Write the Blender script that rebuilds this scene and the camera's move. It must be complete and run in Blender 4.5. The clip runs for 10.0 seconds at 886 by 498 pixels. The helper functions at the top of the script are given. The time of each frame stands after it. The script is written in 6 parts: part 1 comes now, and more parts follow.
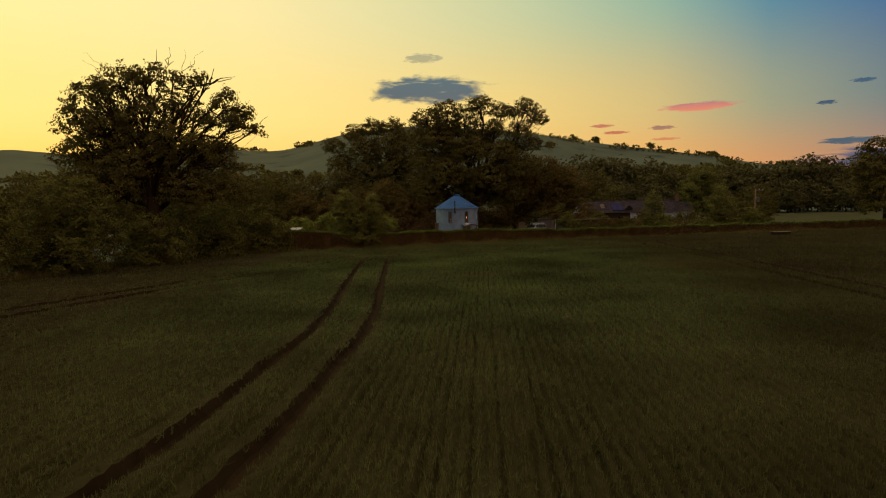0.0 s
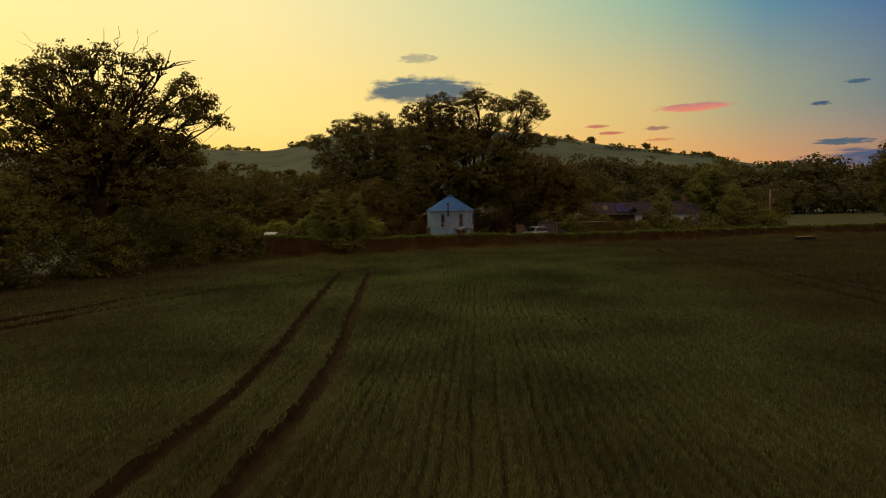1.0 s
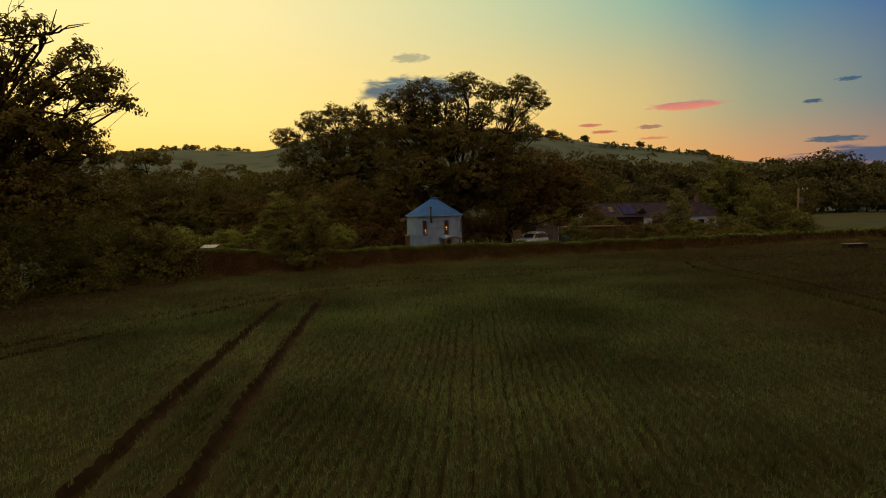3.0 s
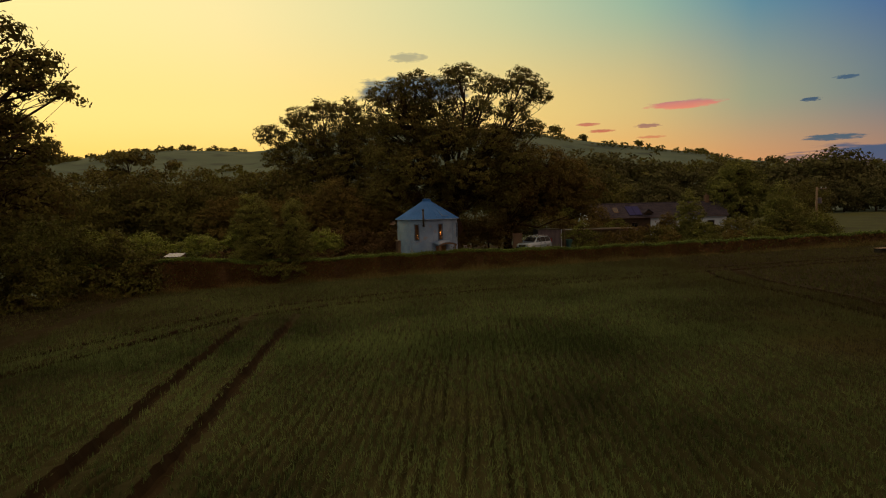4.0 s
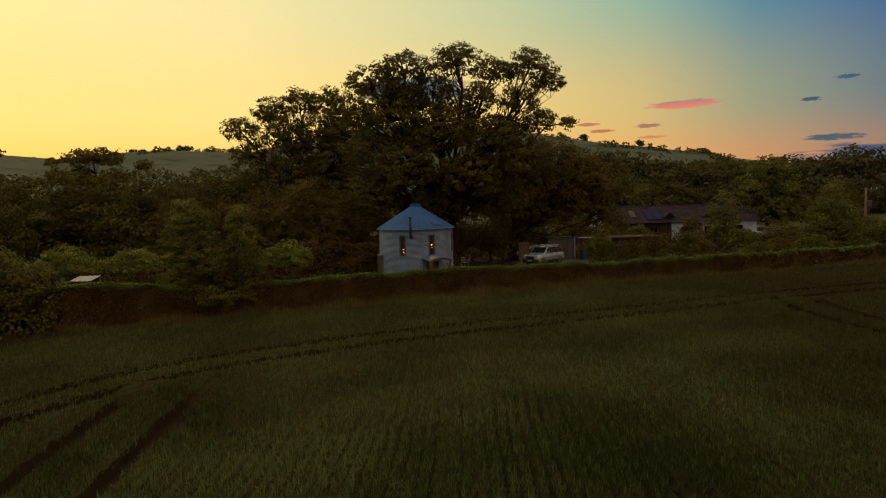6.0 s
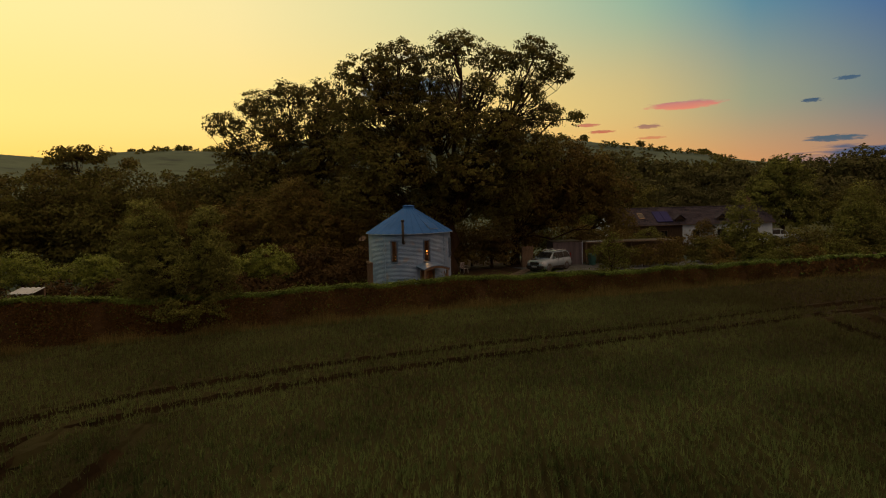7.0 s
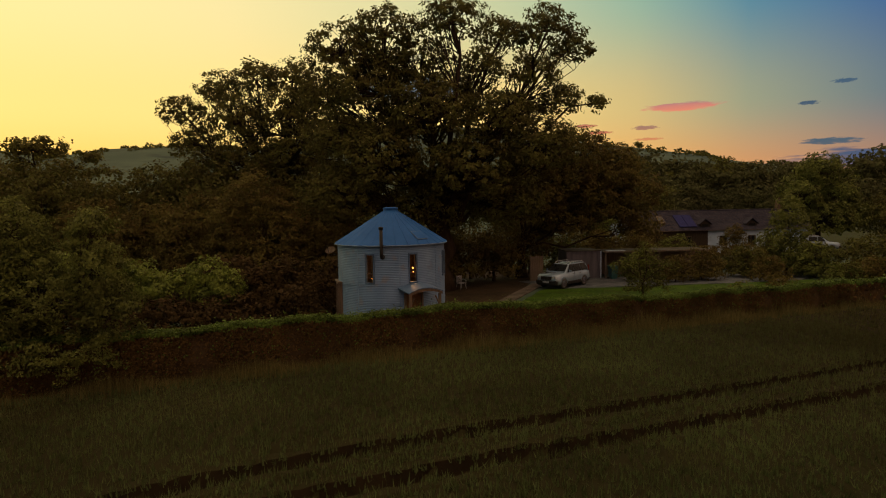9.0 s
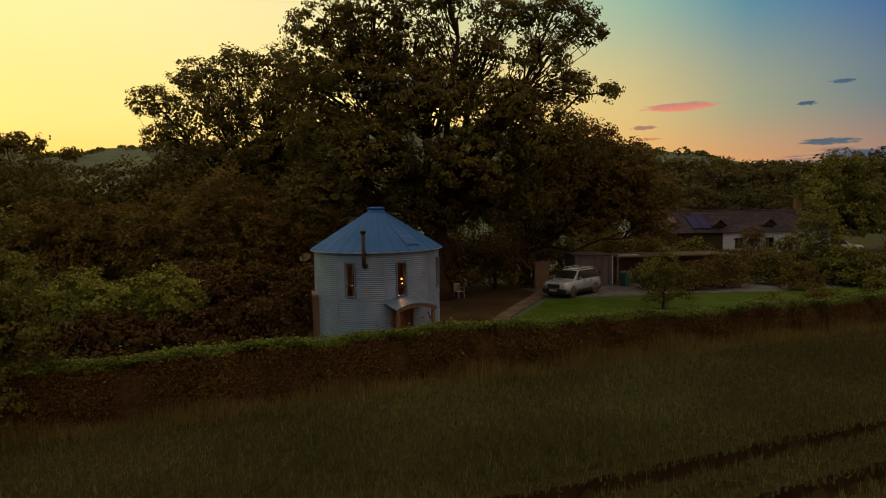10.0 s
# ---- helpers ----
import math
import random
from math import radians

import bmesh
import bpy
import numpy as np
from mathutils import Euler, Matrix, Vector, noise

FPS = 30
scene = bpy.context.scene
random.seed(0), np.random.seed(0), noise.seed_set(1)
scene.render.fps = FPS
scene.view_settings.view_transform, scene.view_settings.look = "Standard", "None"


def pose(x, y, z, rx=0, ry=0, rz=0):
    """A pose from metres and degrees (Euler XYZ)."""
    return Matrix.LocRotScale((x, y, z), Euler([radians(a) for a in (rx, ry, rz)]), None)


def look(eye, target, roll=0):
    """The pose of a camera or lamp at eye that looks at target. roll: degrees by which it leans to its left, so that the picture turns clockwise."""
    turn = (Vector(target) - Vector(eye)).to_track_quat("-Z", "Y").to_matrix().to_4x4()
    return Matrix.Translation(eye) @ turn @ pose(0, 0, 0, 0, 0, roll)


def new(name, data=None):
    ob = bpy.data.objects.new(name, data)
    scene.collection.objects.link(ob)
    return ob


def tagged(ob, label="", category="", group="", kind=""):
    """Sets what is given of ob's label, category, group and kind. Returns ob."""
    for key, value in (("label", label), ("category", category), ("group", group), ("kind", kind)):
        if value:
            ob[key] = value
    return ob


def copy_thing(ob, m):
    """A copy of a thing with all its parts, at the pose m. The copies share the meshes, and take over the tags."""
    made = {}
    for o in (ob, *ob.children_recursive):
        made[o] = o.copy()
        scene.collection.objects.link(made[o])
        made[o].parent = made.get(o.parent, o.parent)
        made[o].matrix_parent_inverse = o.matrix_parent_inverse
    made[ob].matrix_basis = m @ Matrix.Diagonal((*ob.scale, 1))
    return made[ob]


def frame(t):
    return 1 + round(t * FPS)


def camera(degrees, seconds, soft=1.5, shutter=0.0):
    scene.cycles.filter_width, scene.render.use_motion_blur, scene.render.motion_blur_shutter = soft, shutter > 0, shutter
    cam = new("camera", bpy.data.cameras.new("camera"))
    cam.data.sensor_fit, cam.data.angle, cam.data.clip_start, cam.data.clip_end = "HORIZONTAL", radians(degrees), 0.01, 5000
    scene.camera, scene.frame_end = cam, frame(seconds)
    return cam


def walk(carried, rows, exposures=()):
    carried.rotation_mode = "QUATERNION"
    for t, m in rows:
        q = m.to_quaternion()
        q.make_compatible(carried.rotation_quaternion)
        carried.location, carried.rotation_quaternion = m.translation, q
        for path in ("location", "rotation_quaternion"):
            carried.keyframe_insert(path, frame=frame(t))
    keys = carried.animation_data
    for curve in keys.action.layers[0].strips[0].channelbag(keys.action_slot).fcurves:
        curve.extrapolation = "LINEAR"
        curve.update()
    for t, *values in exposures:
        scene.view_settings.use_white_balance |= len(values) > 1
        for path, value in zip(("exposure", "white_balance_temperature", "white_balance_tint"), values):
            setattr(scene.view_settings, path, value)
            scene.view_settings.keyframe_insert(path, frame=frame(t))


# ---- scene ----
cam = camera(68.7, 10.0, soft=1.1)
METRES, EYE, TILT, LEAN, TURN = 53.1, 4.73, 0.0, 0.0, -3.1
ROWS = [
    (0.0, 0.0, 0.0, 0.0, -0.07, -4.2, 0.96),
    (0.5, 0.0031, 0.0688, 0.0016, -0.3, -4.18, 0.93),
    (1.0, 0.0065, 0.1344, 0.0025, -0.5, -4.18, 0.91),
    (1.5, 0.01, 0.1968, 0.0039, -0.68, -4.18, 0.95),
    (2.0, 0.015, 0.2519, 0.0054, -0.88, -4.19, 1.01),
    (2.5, 0.0224, 0.304, 0.0067, -0.97, -4.19, 1.14),
    (4.0, 0.0376, 0.4558, 0.0116, -1.23, -4.24, 1.47),
    (4.5, 0.0419, 0.5064, 0.0135, -1.23, -4.22, 1.51),
    (5.0, 0.0456, 0.5558, 0.0152, -1.24, -4.2, 1.52),
    (5.5, 0.0494, 0.6042, 0.0166, -1.23, -4.2, 1.59),
    (7.0, 0.0577, 0.7341, 0.0185, -1.25, -4.16, 1.45),
    (7.5, 0.0613, 0.7787, 0.0185, -1.29, -4.14, 1.35),
    (8.0, 0.0621, 0.8231, 0.0192, -1.38, -4.16, 1.2),
    (8.5, 0.0636, 0.8668, 0.0201, -1.47, -4.18, 1.09),
    (9.0, 0.0656, 0.9106, 0.02, -1.56, -4.19, 1.0),
    (9.5, 0.0681, 0.953, 0.0196, -1.62, -4.19, 0.95),
    (10.0, 0.0711, 0.9967, 0.0191, -1.69, -4.19, 0.94),
]
walk(cam, [(t, pose(0, 0, EYE, TILT, LEAN, TURN) @ pose(METRES * x, METRES * y, METRES * z, 90 + pitch, roll, yaw)) for t, x, y, z, yaw, pitch, roll in ROWS],
     exposures=[(0.0, 0.04), (2.5, 0.08), (5.0, 0.0), (8.5, 0.0), (10.0, 0.10)])


# ---- world, sun ----
def srgb(r, g, b):
    """Linear colour from 0..255 display values."""
    return tuple(((c / 255 + 0.055) / 1.055) ** 2.4 if c > 10 else c / 255 / 12.92 for c in (r, g, b)) + (1.0,)


SUN_AZ, SUN_EL = -50.0, 1.5      # the sun sets ahead and to the west of the view


def build_world():
    world = bpy.data.worlds.new("dusk_sky")
    scene.world = world
    world.use_nodes = True
    nt = world.node_tree
    nt.nodes.clear()
    N, L = nt.nodes.new, nt.links.new

    def math_node(op, a, b=None):
        n = N("ShaderNodeMath")
        n.operation = op
        for i, v in enumerate((a, b)):
            if v is None:
                continue
            if isinstance(v, (int, float)):
                n.inputs[i].default_value = v
            else:
                L(v, n.inputs[i])
        return n.outputs[0]

    def ramp(fac, stops):
        n = N("ShaderNodeValToRGB")
        n.color_ramp.interpolation = "LINEAR"
        el = n.color_ramp.elements
        while len(el) < len(stops):
            el.new(0.5)
        for e, (p, c) in zip(el, stops):
            e.position, e.color = p, srgb(*c)
        L(fac, n.inputs[0])
        return n.outputs[0]

    def mix(fac, a, b):
        n = N("ShaderNodeMix")
        n.data_type = "RGBA"
        L(fac, n.inputs[0])
        L(a, n.inputs[6])
        L(b, n.inputs[7])
        return n.outputs[2]

    def band(v, lo, hi):
        n = N("ShaderNodeMapRange")
        n.interpolation_type = "SMOOTHSTEP"
        L(v, n.inputs[0])
        n.inputs[1].default_value, n.inputs[2].default_value = lo, hi
        return n.outputs[0]

    tc = N("ShaderNodeTexCoord")
    sep = N("ShaderNodeSeparateXYZ")
    L(tc.outputs["Generated"], sep.inputs[0])
    az = math_node("ARCTAN2", sep.outputs[0], sep.outputs[1])
    el = math_node("ARCSINE", sep.outputs[2])
    # 1 towards the sunset, 0 opposite
    u = math_node("MULTIPLY_ADD", math_node("COSINE", math_node("SUBTRACT", az, radians(SUN_AZ))), 0.5)
    u.node.inputs[2].default_value = 0.5
    low = ramp(u, [(0.0, (198, 116, 76)), (0.3, (178, 112, 80)), (0.5, (158, 118, 102)), (0.59, (206, 144, 96)), (0.66, (234, 164, 88)), (0.8, (249, 188, 94)), (0.9, (255, 198, 92)), (1.0, (255, 200, 86))])
    mid = ramp(u, [(0.0, (206, 128, 88)), (0.3, (172, 122, 94)), (0.5, (90, 110, 124)), (0.59, (150, 152, 124)), (0.66, (207, 181, 118)), (0.75, (235, 201, 118)), (0.9, (254, 221, 130)), (1.0, (255, 223, 122))])
    high = ramp(u, [(0.0, (204, 150, 112)), (0.3, (150, 130, 112)), (0.5, (28, 82, 147)), (0.59, (72, 128, 152)), (0.66, (142, 174, 152)), (0.75, (194, 200, 154)), (0.9, (247, 227, 158)), (1.0, (255, 236, 152))])
    top = ramp(u, [(0.0, (304, 246, 188)), (0.4, (302, 246, 190)), (0.6, (302, 248, 192)), (0.8, (304, 248, 190)), (1.0, (306, 248, 188))])
    c = mix(band(el, radians(1.5), radians(8)), low, mid)
    c = mix(band(el, radians(7), radians(17)), c, high)
    c = mix(band(el, radians(18), radians(55)), c, top)
    bg = N("ShaderNodeBackground")
    L(c, bg.inputs[0])
    bg.inputs[1].default_value = 1.0
    sky = N("ShaderNodeTexSky")
    sky.sky_type, sky.sun_disc = "NISHITA", False
    sky.sun_elevation, sky.sun_rotation = radians(SUN_EL), radians(SUN_AZ % 360)
    bg2 = N("ShaderNodeBackground")
    L(sky.outputs[0], bg2.inputs[0])
    bg2.inputs[1].default_value = 0.03
    add = N("ShaderNodeAddShader")
    L(bg.outputs[0], add.inputs[0])
    L(bg2.outputs[0], add.inputs[1])
    out = N("ShaderNodeOutputWorld")
    L(add.outputs[0], out.inputs[0])


build_world()
sun = new("sun", bpy.data.lights.new("sun", "SUN"))
sun.data.energy, sun.data.angle, sun.data.color = 0.3, radians(10), (1.0, 0.72, 0.42)
_a, _e = radians(SUN_AZ), radians(SUN_EL + 2)
sun.matrix_world = look((0, 0, 0), (-math.sin(_a) * math.cos(_e), -math.cos(_a) * math.cos(_e), -math.sin(_e)))


# ---- materials ----
def material(name, dark, light, scale=3.0, rough=0.8, metal=0.0, bump=0.2, fine=40.0, island=False, translucent=0.0, stretch=(1, 1, 1), wear=None, spec=0.5, painted_tints=()):
    """Two-scale noise between two base colours, fine relief, optional stains (wear) and optional light let through (leaves)."""
    m = bpy.data.materials.new(name)
    m.use_nodes = True
    nt = m.node_tree
    N, L = nt.nodes.new, nt.links.new
    bsdf = nt.nodes["Principled BSDF"]
    out = nt.nodes["Material Output"]
    tc = N("ShaderNodeTexCoord")
    mp = N("ShaderNodeMapping")
    mp.inputs["Scale"].default_value = stretch
    L(tc.outputs["Object"], mp.inputs[0])
    n1, n2 = N("ShaderNodeTexNoise"), N("ShaderNodeTexNoise")
    n1.inputs["Scale"].default_value, n1.inputs["Detail"].default_value = scale, 5
    n2.inputs["Scale"].default_value, n2.inputs["Detail"].default_value = fine, 3
    L(mp.outputs[0], n1.inputs[0])
    L(mp.outputs[0], n2.inputs[0])
    add = N("ShaderNodeMath")
    add.operation = "MULTIPLY_ADD"
    add.inputs[1].default_value = 0.35
    L(n2.outputs[0], add.inputs[0])
    L(n1.outputs[0], add.inputs[2])
    fac = add.outputs[0]
    if island:
        g = N("ShaderNodeNewGeometry")
        a2 = N("ShaderNodeMath")
        a2.operation = "MULTIPLY_ADD"
        a2.inputs[1].default_value = 0.36
        L(g.outputs["Random Per Island"], a2.inputs[0])
        sub = N("ShaderNodeMath")
        sub.operation = "SUBTRACT"
        sub.inputs[1].default_value = 0.18
        L(fac, sub.inputs[0])
        L(sub.outputs[0], a2.inputs[2])
        fac = a2.outputs[0]
    r = N("ShaderNodeValToRGB")
    r.color_ramp.elements[0].position, r.color_ramp.elements[0].color = 0.45, (*dark, 1)
    r.color_ramp.elements[1].position, r.color_ramp.elements[1].color = 0.9, (*light, 1)
    L(fac, r.inputs[0])
    col = r.outputs[0]
    if wear:
        n3 = N("ShaderNodeTexNoise")
        n3.inputs["Scale"].default_value, n3.inputs["Detail"].default_value = wear[1], 6
        L(mp.outputs[0], n3.inputs[0])
        r3 = N("ShaderNodeValToRGB")
        r3.color_ramp.elements[0].position, r3.color_ramp.elements[1].position = wear[2], wear[2] + 0.14
        L(n3.outputs[0], r3.inputs[0])
        mx = N("ShaderNodeMix")
        mx.data_type = "RGBA"
        L(r3.outputs[0], mx.inputs[0])
        L(col, mx.inputs[6])
        mx.inputs[7].default_value = (*wear[0], 1)
        col = mx.outputs[2]
    for tint, across, a, b, most in painted_tints:       # brown tints by position; the field's sides are darkened as a painted vignette
        dot = N("ShaderNodeVectorMath")
        dot.operation = "DOT_PRODUCT"
        dot.inputs[1].default_value = (*across, 0.0)
        L(tc.outputs["Object"], dot.inputs[0])
        mr = N("ShaderNodeMapRange")
        mr.interpolation_type = "SMOOTHSTEP"
        L(dot.outputs["Value"], mr.inputs[0])
        mr.inputs[1].default_value, mr.inputs[2].default_value, mr.inputs[3].default_value, mr.inputs[4].default_value = a, b, 0.0, most
        mx = N("ShaderNodeMix")
        mx.data_type = "RGBA"
        L(mr.outputs[0], mx.inputs[0])
        L(col, mx.inputs[6])
        mx.inputs[7].default_value = (*tint, 1)
        col = mx.outputs[2]
    L(col, bsdf.inputs["Base Color"])
    bsdf.inputs["Roughness"].default_value = rough
    bsdf.inputs["Metallic"].default_value = metal
    bsdf.inputs["Specular IOR Level"].default_value = spec
    if bump:
        b = N("ShaderNodeBump")
        b.inputs["Strength"].default_value, b.inputs["Distance"].default_value = bump, 0.02
        L(n2.outputs[0], b.inputs["Height"])
        L(b.outputs[0], bsdf.inputs["Normal"])
    if translucent:
        t = N("ShaderNodeBsdfTranslucent")
        L(col, t.inputs[0])
        mx = N("ShaderNodeMixShader")
        mx.inputs[0].default_value = translucent
        L(bsdf.outputs[0], mx.inputs[1])
        L(t.outputs[0], mx.inputs[2])
        L(mx.outputs[0], out.inputs[0])
    return m


def glow(name, colour, strength):
    m = bpy.data.materials.new(name)
    m.use_nodes = True
    b = m.node_tree.nodes["Principled BSDF"]
    b.inputs["Base Color"].default_value = (*colour, 1)
    b.inputs["Emission Color"].default_value = (*colour, 1)
    b.inputs["Emission Strength"].default_value = strength
    return m


def glass(name, tint=(0.8, 0.85, 0.9)):
    m = bpy.data.materials.new(name)
    m.use_nodes = True
    b = m.node_tree.nodes["Principled BSDF"]
    b.inputs["Base Color"].default_value = (*tint, 1)
    b.inputs["Roughness"].default_value = 0.03
    b.inputs["Transmission Weight"].default_value = 1.0
    b.inputs["IOR"].default_value = 1.15
    return m


def cloud_material(name, colour, colour2, seed):
    """Soft-edged vapour: thins out to nothing towards its rim."""
    m = bpy.data.materials.new(name)
    m.use_nodes = True
    nt = m.node_tree
    nt.nodes.clear()
    N, L = nt.nodes.new, nt.links.new
    tc = N("ShaderNodeTexCoord")
    mp = N("ShaderNodeMapping")
    mp.inputs["Location"].default_value = (seed * 3.1, seed * 1.7, seed)
    mp.inputs["Scale"].default_value = (4.2, 1.0, 2.2)
    L(tc.outputs["Generated"], mp.inputs[0])
    noise_n = N("ShaderNodeTexNoise")
    noise_n.inputs["Scale"].default_value, noise_n.inputs["Detail"].default_value, noise_n.inputs["Roughness"].default_value = 1.7, 7, 0.56
    L(mp.outputs[0], noise_n.inputs[0])
    sep = N("ShaderNodeSeparateXYZ")
    L(tc.outputs["Generated"], sep.inputs[0])

    def op(kind, a, b, c=None):
        n = N("ShaderNodeMath")
        n.operation = kind
        for i, v in enumerate((a, b, c)):
            if v is None:
                continue
            if isinstance(v, (int, float)):
                n.inputs[i].default_value = v
            else:
                L(v, n.inputs[i])
        return n.outputs[0]

    dx = op("MULTIPLY", op("SUBTRACT", sep.outputs[0], 0.5), 2.0)
    dz = op("SUBTRACT", sep.outputs[2], 0.40)
    dz = op("ADD", op("MULTIPLY", op("MAXIMUM", dz, 0.0), 1.8), op("MULTIPLY", op("MINIMUM", dz, 0.0), 2.7))
    rr = op("ADD", op("MULTIPLY", dx, dx), op("MULTIPLY", dz, dz))
    body = op("SUBTRACT", op("MULTIPLY_ADD", noise_n.outputs[0], 1.5, -0.08), rr)
    mr = N("ShaderNodeMapRange")
    mr.interpolation_type = "SMOOTHSTEP"
    L(body, mr.inputs[0])
    mr.inputs[1].default_value, mr.inputs[2].default_value = 0.0, 0.5
    ramp = N("ShaderNodeMix")
    ramp.data_type = "RGBA"
    L(sep.outputs[2], ramp.inputs[0])
    ramp.inputs[6].default_value, ramp.inputs[7].default_value = srgb(*colour), srgb(*colour2)
    e = N("ShaderNodeEmission")
    L(ramp.outputs[2], e.inputs[0])
    tr = N("ShaderNodeBsdfTransparent")
    mx = N("ShaderNodeMixShader")
    L(mr.outputs[0], mx.inputs[0])
    L(tr.outputs[0], mx.inputs[1])
    L(e.outputs[0], mx.inputs[2])
    o = N("ShaderNodeOutputMaterial")
    L(mx.outputs[0], o.inputs[0])
    return m


M_LEAF_OAK = material("oak_leaves", (0.046, 0.039, 0.012), (0.096, 0.100, 0.027), 0.6, 0.7, bump=0, fine=6, island=True, translucent=0.34, spec=0.08)
M_LEAF_ELDER = material("elder_leaves", (0.052, 0.037, 0.012), (0.096, 0.088, 0.024), 0.6, 0.7, bump=0, fine=6, island=True, translucent=0.32, spec=0.08)
M_LEAF_BUSH = material("bush_leaves", (0.043, 0.044, 0.012), (0.108, 0.136, 0.030), 0.8, 0.65, bump=0, fine=6, island=True, translucent=0.3, spec=0.08)
M_LEAF_SIDE = material("hedgerow_leaves", (0.034, 0.033, 0.010), (0.086, 0.104, 0.024), 0.8, 0.65, bump=0, fine=6, island=True, translucent=0.3, spec=0.08)
M_LEAF_HEDGE = material("hedge_leaves", (0.038, 0.060, 0.012), (0.094, 0.160, 0.033), 0.9, 0.6, bump=0, fine=6, island=True, translucent=0.3, spec=0.1)
M_LEAF_LAUREL = material("laurel_leaves", (0.056, 0.078, 0.014), (0.152, 0.200, 0.040), 0.9, 0.55, bump=0, fine=6, island=True, translucent=0.3, spec=0.12)
M_LEAF_BRAMBLE_SHADE = material("bramble_shade_leaves", (0.026, 0.017, 0.007), (0.050, 0.035, 0.013), 0.9, 0.7, bump=0, fine=6, island=True, translucent=0.2, spec=0.08)
M_LEAF_FLANK_SHADE = material("hedge_flank_shade_leaves", (0.046, 0.029, 0.011), (0.092, 0.062, 0.023), 0.9, 0.7, bump=0, fine=6, island=True, translucent=0.25, spec=0.08)
M_LEAF_WILLOW = material("willow_leaves", (0.052, 0.060, 0.017), (0.126, 0.152, 0.038), 0.5, 0.65, bump=0, fine=6, island=True, translucent=0.33, spec=0.1)
M_LEAF_WOOD = material("woodland_leaves", (0.044, 0.041, 0.013), (0.092, 0.104, 0.028), 0.15, 0.7, bump=0, fine=2, island=True, translucent=0.32, spec=0.06)
# greyer copy of M_LEAF_WOOD with the haze of distance mixed into it
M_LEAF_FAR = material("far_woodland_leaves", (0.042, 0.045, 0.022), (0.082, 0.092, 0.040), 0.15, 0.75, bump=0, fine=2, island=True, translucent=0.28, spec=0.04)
M_BARK = material("oak_bark", (0.013, 0.009, 0.006), (0.038, 0.028, 0.020), 2.5, 0.9, bump=0.8, fine=18, stretch=(1, 1, 0.25), spec=0.05)
M_CORE = material("hedge_twigs", (0.028, 0.019, 0.010), (0.06, 0.043, 0.024), 4, 0.9, bump=0.6, spec=0.1)
# sheet under the blades: the shade between them is put into its colour
M_CROP = material("crop", (0.0100, 0.0112, 0.0042), (0.0230, 0.0248, 0.0096), 0.16, 0.9, bump=0.5, fine=14, spec=0.05, wear=((0.0185, 0.0155, 0.0064), 0.05, 0.58), painted_tints=[((0.0085, 0.0060, 0.0029), (1.0, -0.125), 4.0, 20.0, 0.7), ((0.0095, 0.0068, 0.0032), (-1.0, 0.0), 6.0, 18.0, 0.6), ((0.0135, 0.0110, 0.0048), (-0.33, 1.0), 52.0, 60.0, 0.45)])
M_BLADE = material("crop_blades", (0.018, 0.031, 0.010), (0.106, 0.156, 0.061), 0.16, 0.65, bump=0, fine=3, island=True, translucent=0.55, spec=0.15, wear=((0.100, 0.094, 0.040), 0.07, 0.57), painted_tints=[((0.030, 0.022, 0.010), (1.0, -0.125), 4.0, 20.0, 0.66), ((0.044, 0.035, 0.016), (-1.0, 0.0), 6.0, 18.0, 0.5), ((0.066, 0.064, 0.027), (-0.33, 1.0), 52.0, 60.0, 0.3), ((0.060, 0.052, 0.022), (-0.12, -1.0), -30.0, -12.0, 0.5)])
M_GRASS_DRY = material("rough_grass", (0.052, 0.048, 0.018), (0.130, 0.118, 0.046), 0.5, 0.8, bump=0, fine=4, island=True, translucent=0.35, spec=0.1)
# distance haze of the hills is put into this blue-green base colour
M_LAND = material("land", (0.022, 0.043, 0.040), (0.048, 0.076, 0.058), 0.012, 0.9, bump=0.3, fine=1.5, wear=((0.014, 0.028, 0.028), 0.02, 0.56), spec=0.1)
M_PASTURE = material("pasture", (0.014, 0.020, 0.007), (0.030, 0.040, 0.012), 0.2, 0.9, bump=0.5, fine=8, spec=0.08)
# rut floor kept dark, shade of the trench included in the colour
M_SOIL = material("soil", (0.0095, 0.0072, 0.0036), (0.019, 0.0145, 0.0072), 1.2, 0.95, bump=0.8, fine=9, spec=0.05)
M_SOIL_DRY = material("trodden_stubble", (0.010, 0.0074, 0.0038), (0.021, 0.0155, 0.008), 1.2, 0.95, bump=0.8, fine=9, spec=0.05)
M_LAWN = material("lawn", (0.014, 0.036, 0.003), (0.034, 0.072, 0.006), 1.0, 0.8, bump=0.6, fine=30, spec=0.05, wear=((0.022, 0.030, 0.006), 0.35, 0.55))
M_GRAVEL = material("gravel", (0.036, 0.046, 0.060), (0.088, 0.104, 0.124), 1.5, 0.95, bump=0.8, fine=45, spec=0.08)
M_PATH = material("path_gravel", (0.042, 0.038, 0.035), (0.092, 0.084, 0.078), 1.5, 0.95, bump=0.8, fine=45, spec=0.08)
# the reflected blue sky is put into the base colour of these steels
M_STEEL = material("galvanised_steel_sky_tinted", (0.088, 0.166, 0.312), (0.155, 0.248, 0.418), 1.3, 0.5, metal=0.2, bump=0.05, fine=25, wear=((0.150, 0.180, 0.25), 1.6, 0.58), spec=0.25)
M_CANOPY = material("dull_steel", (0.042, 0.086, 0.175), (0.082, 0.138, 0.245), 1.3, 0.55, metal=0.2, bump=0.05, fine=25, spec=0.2)
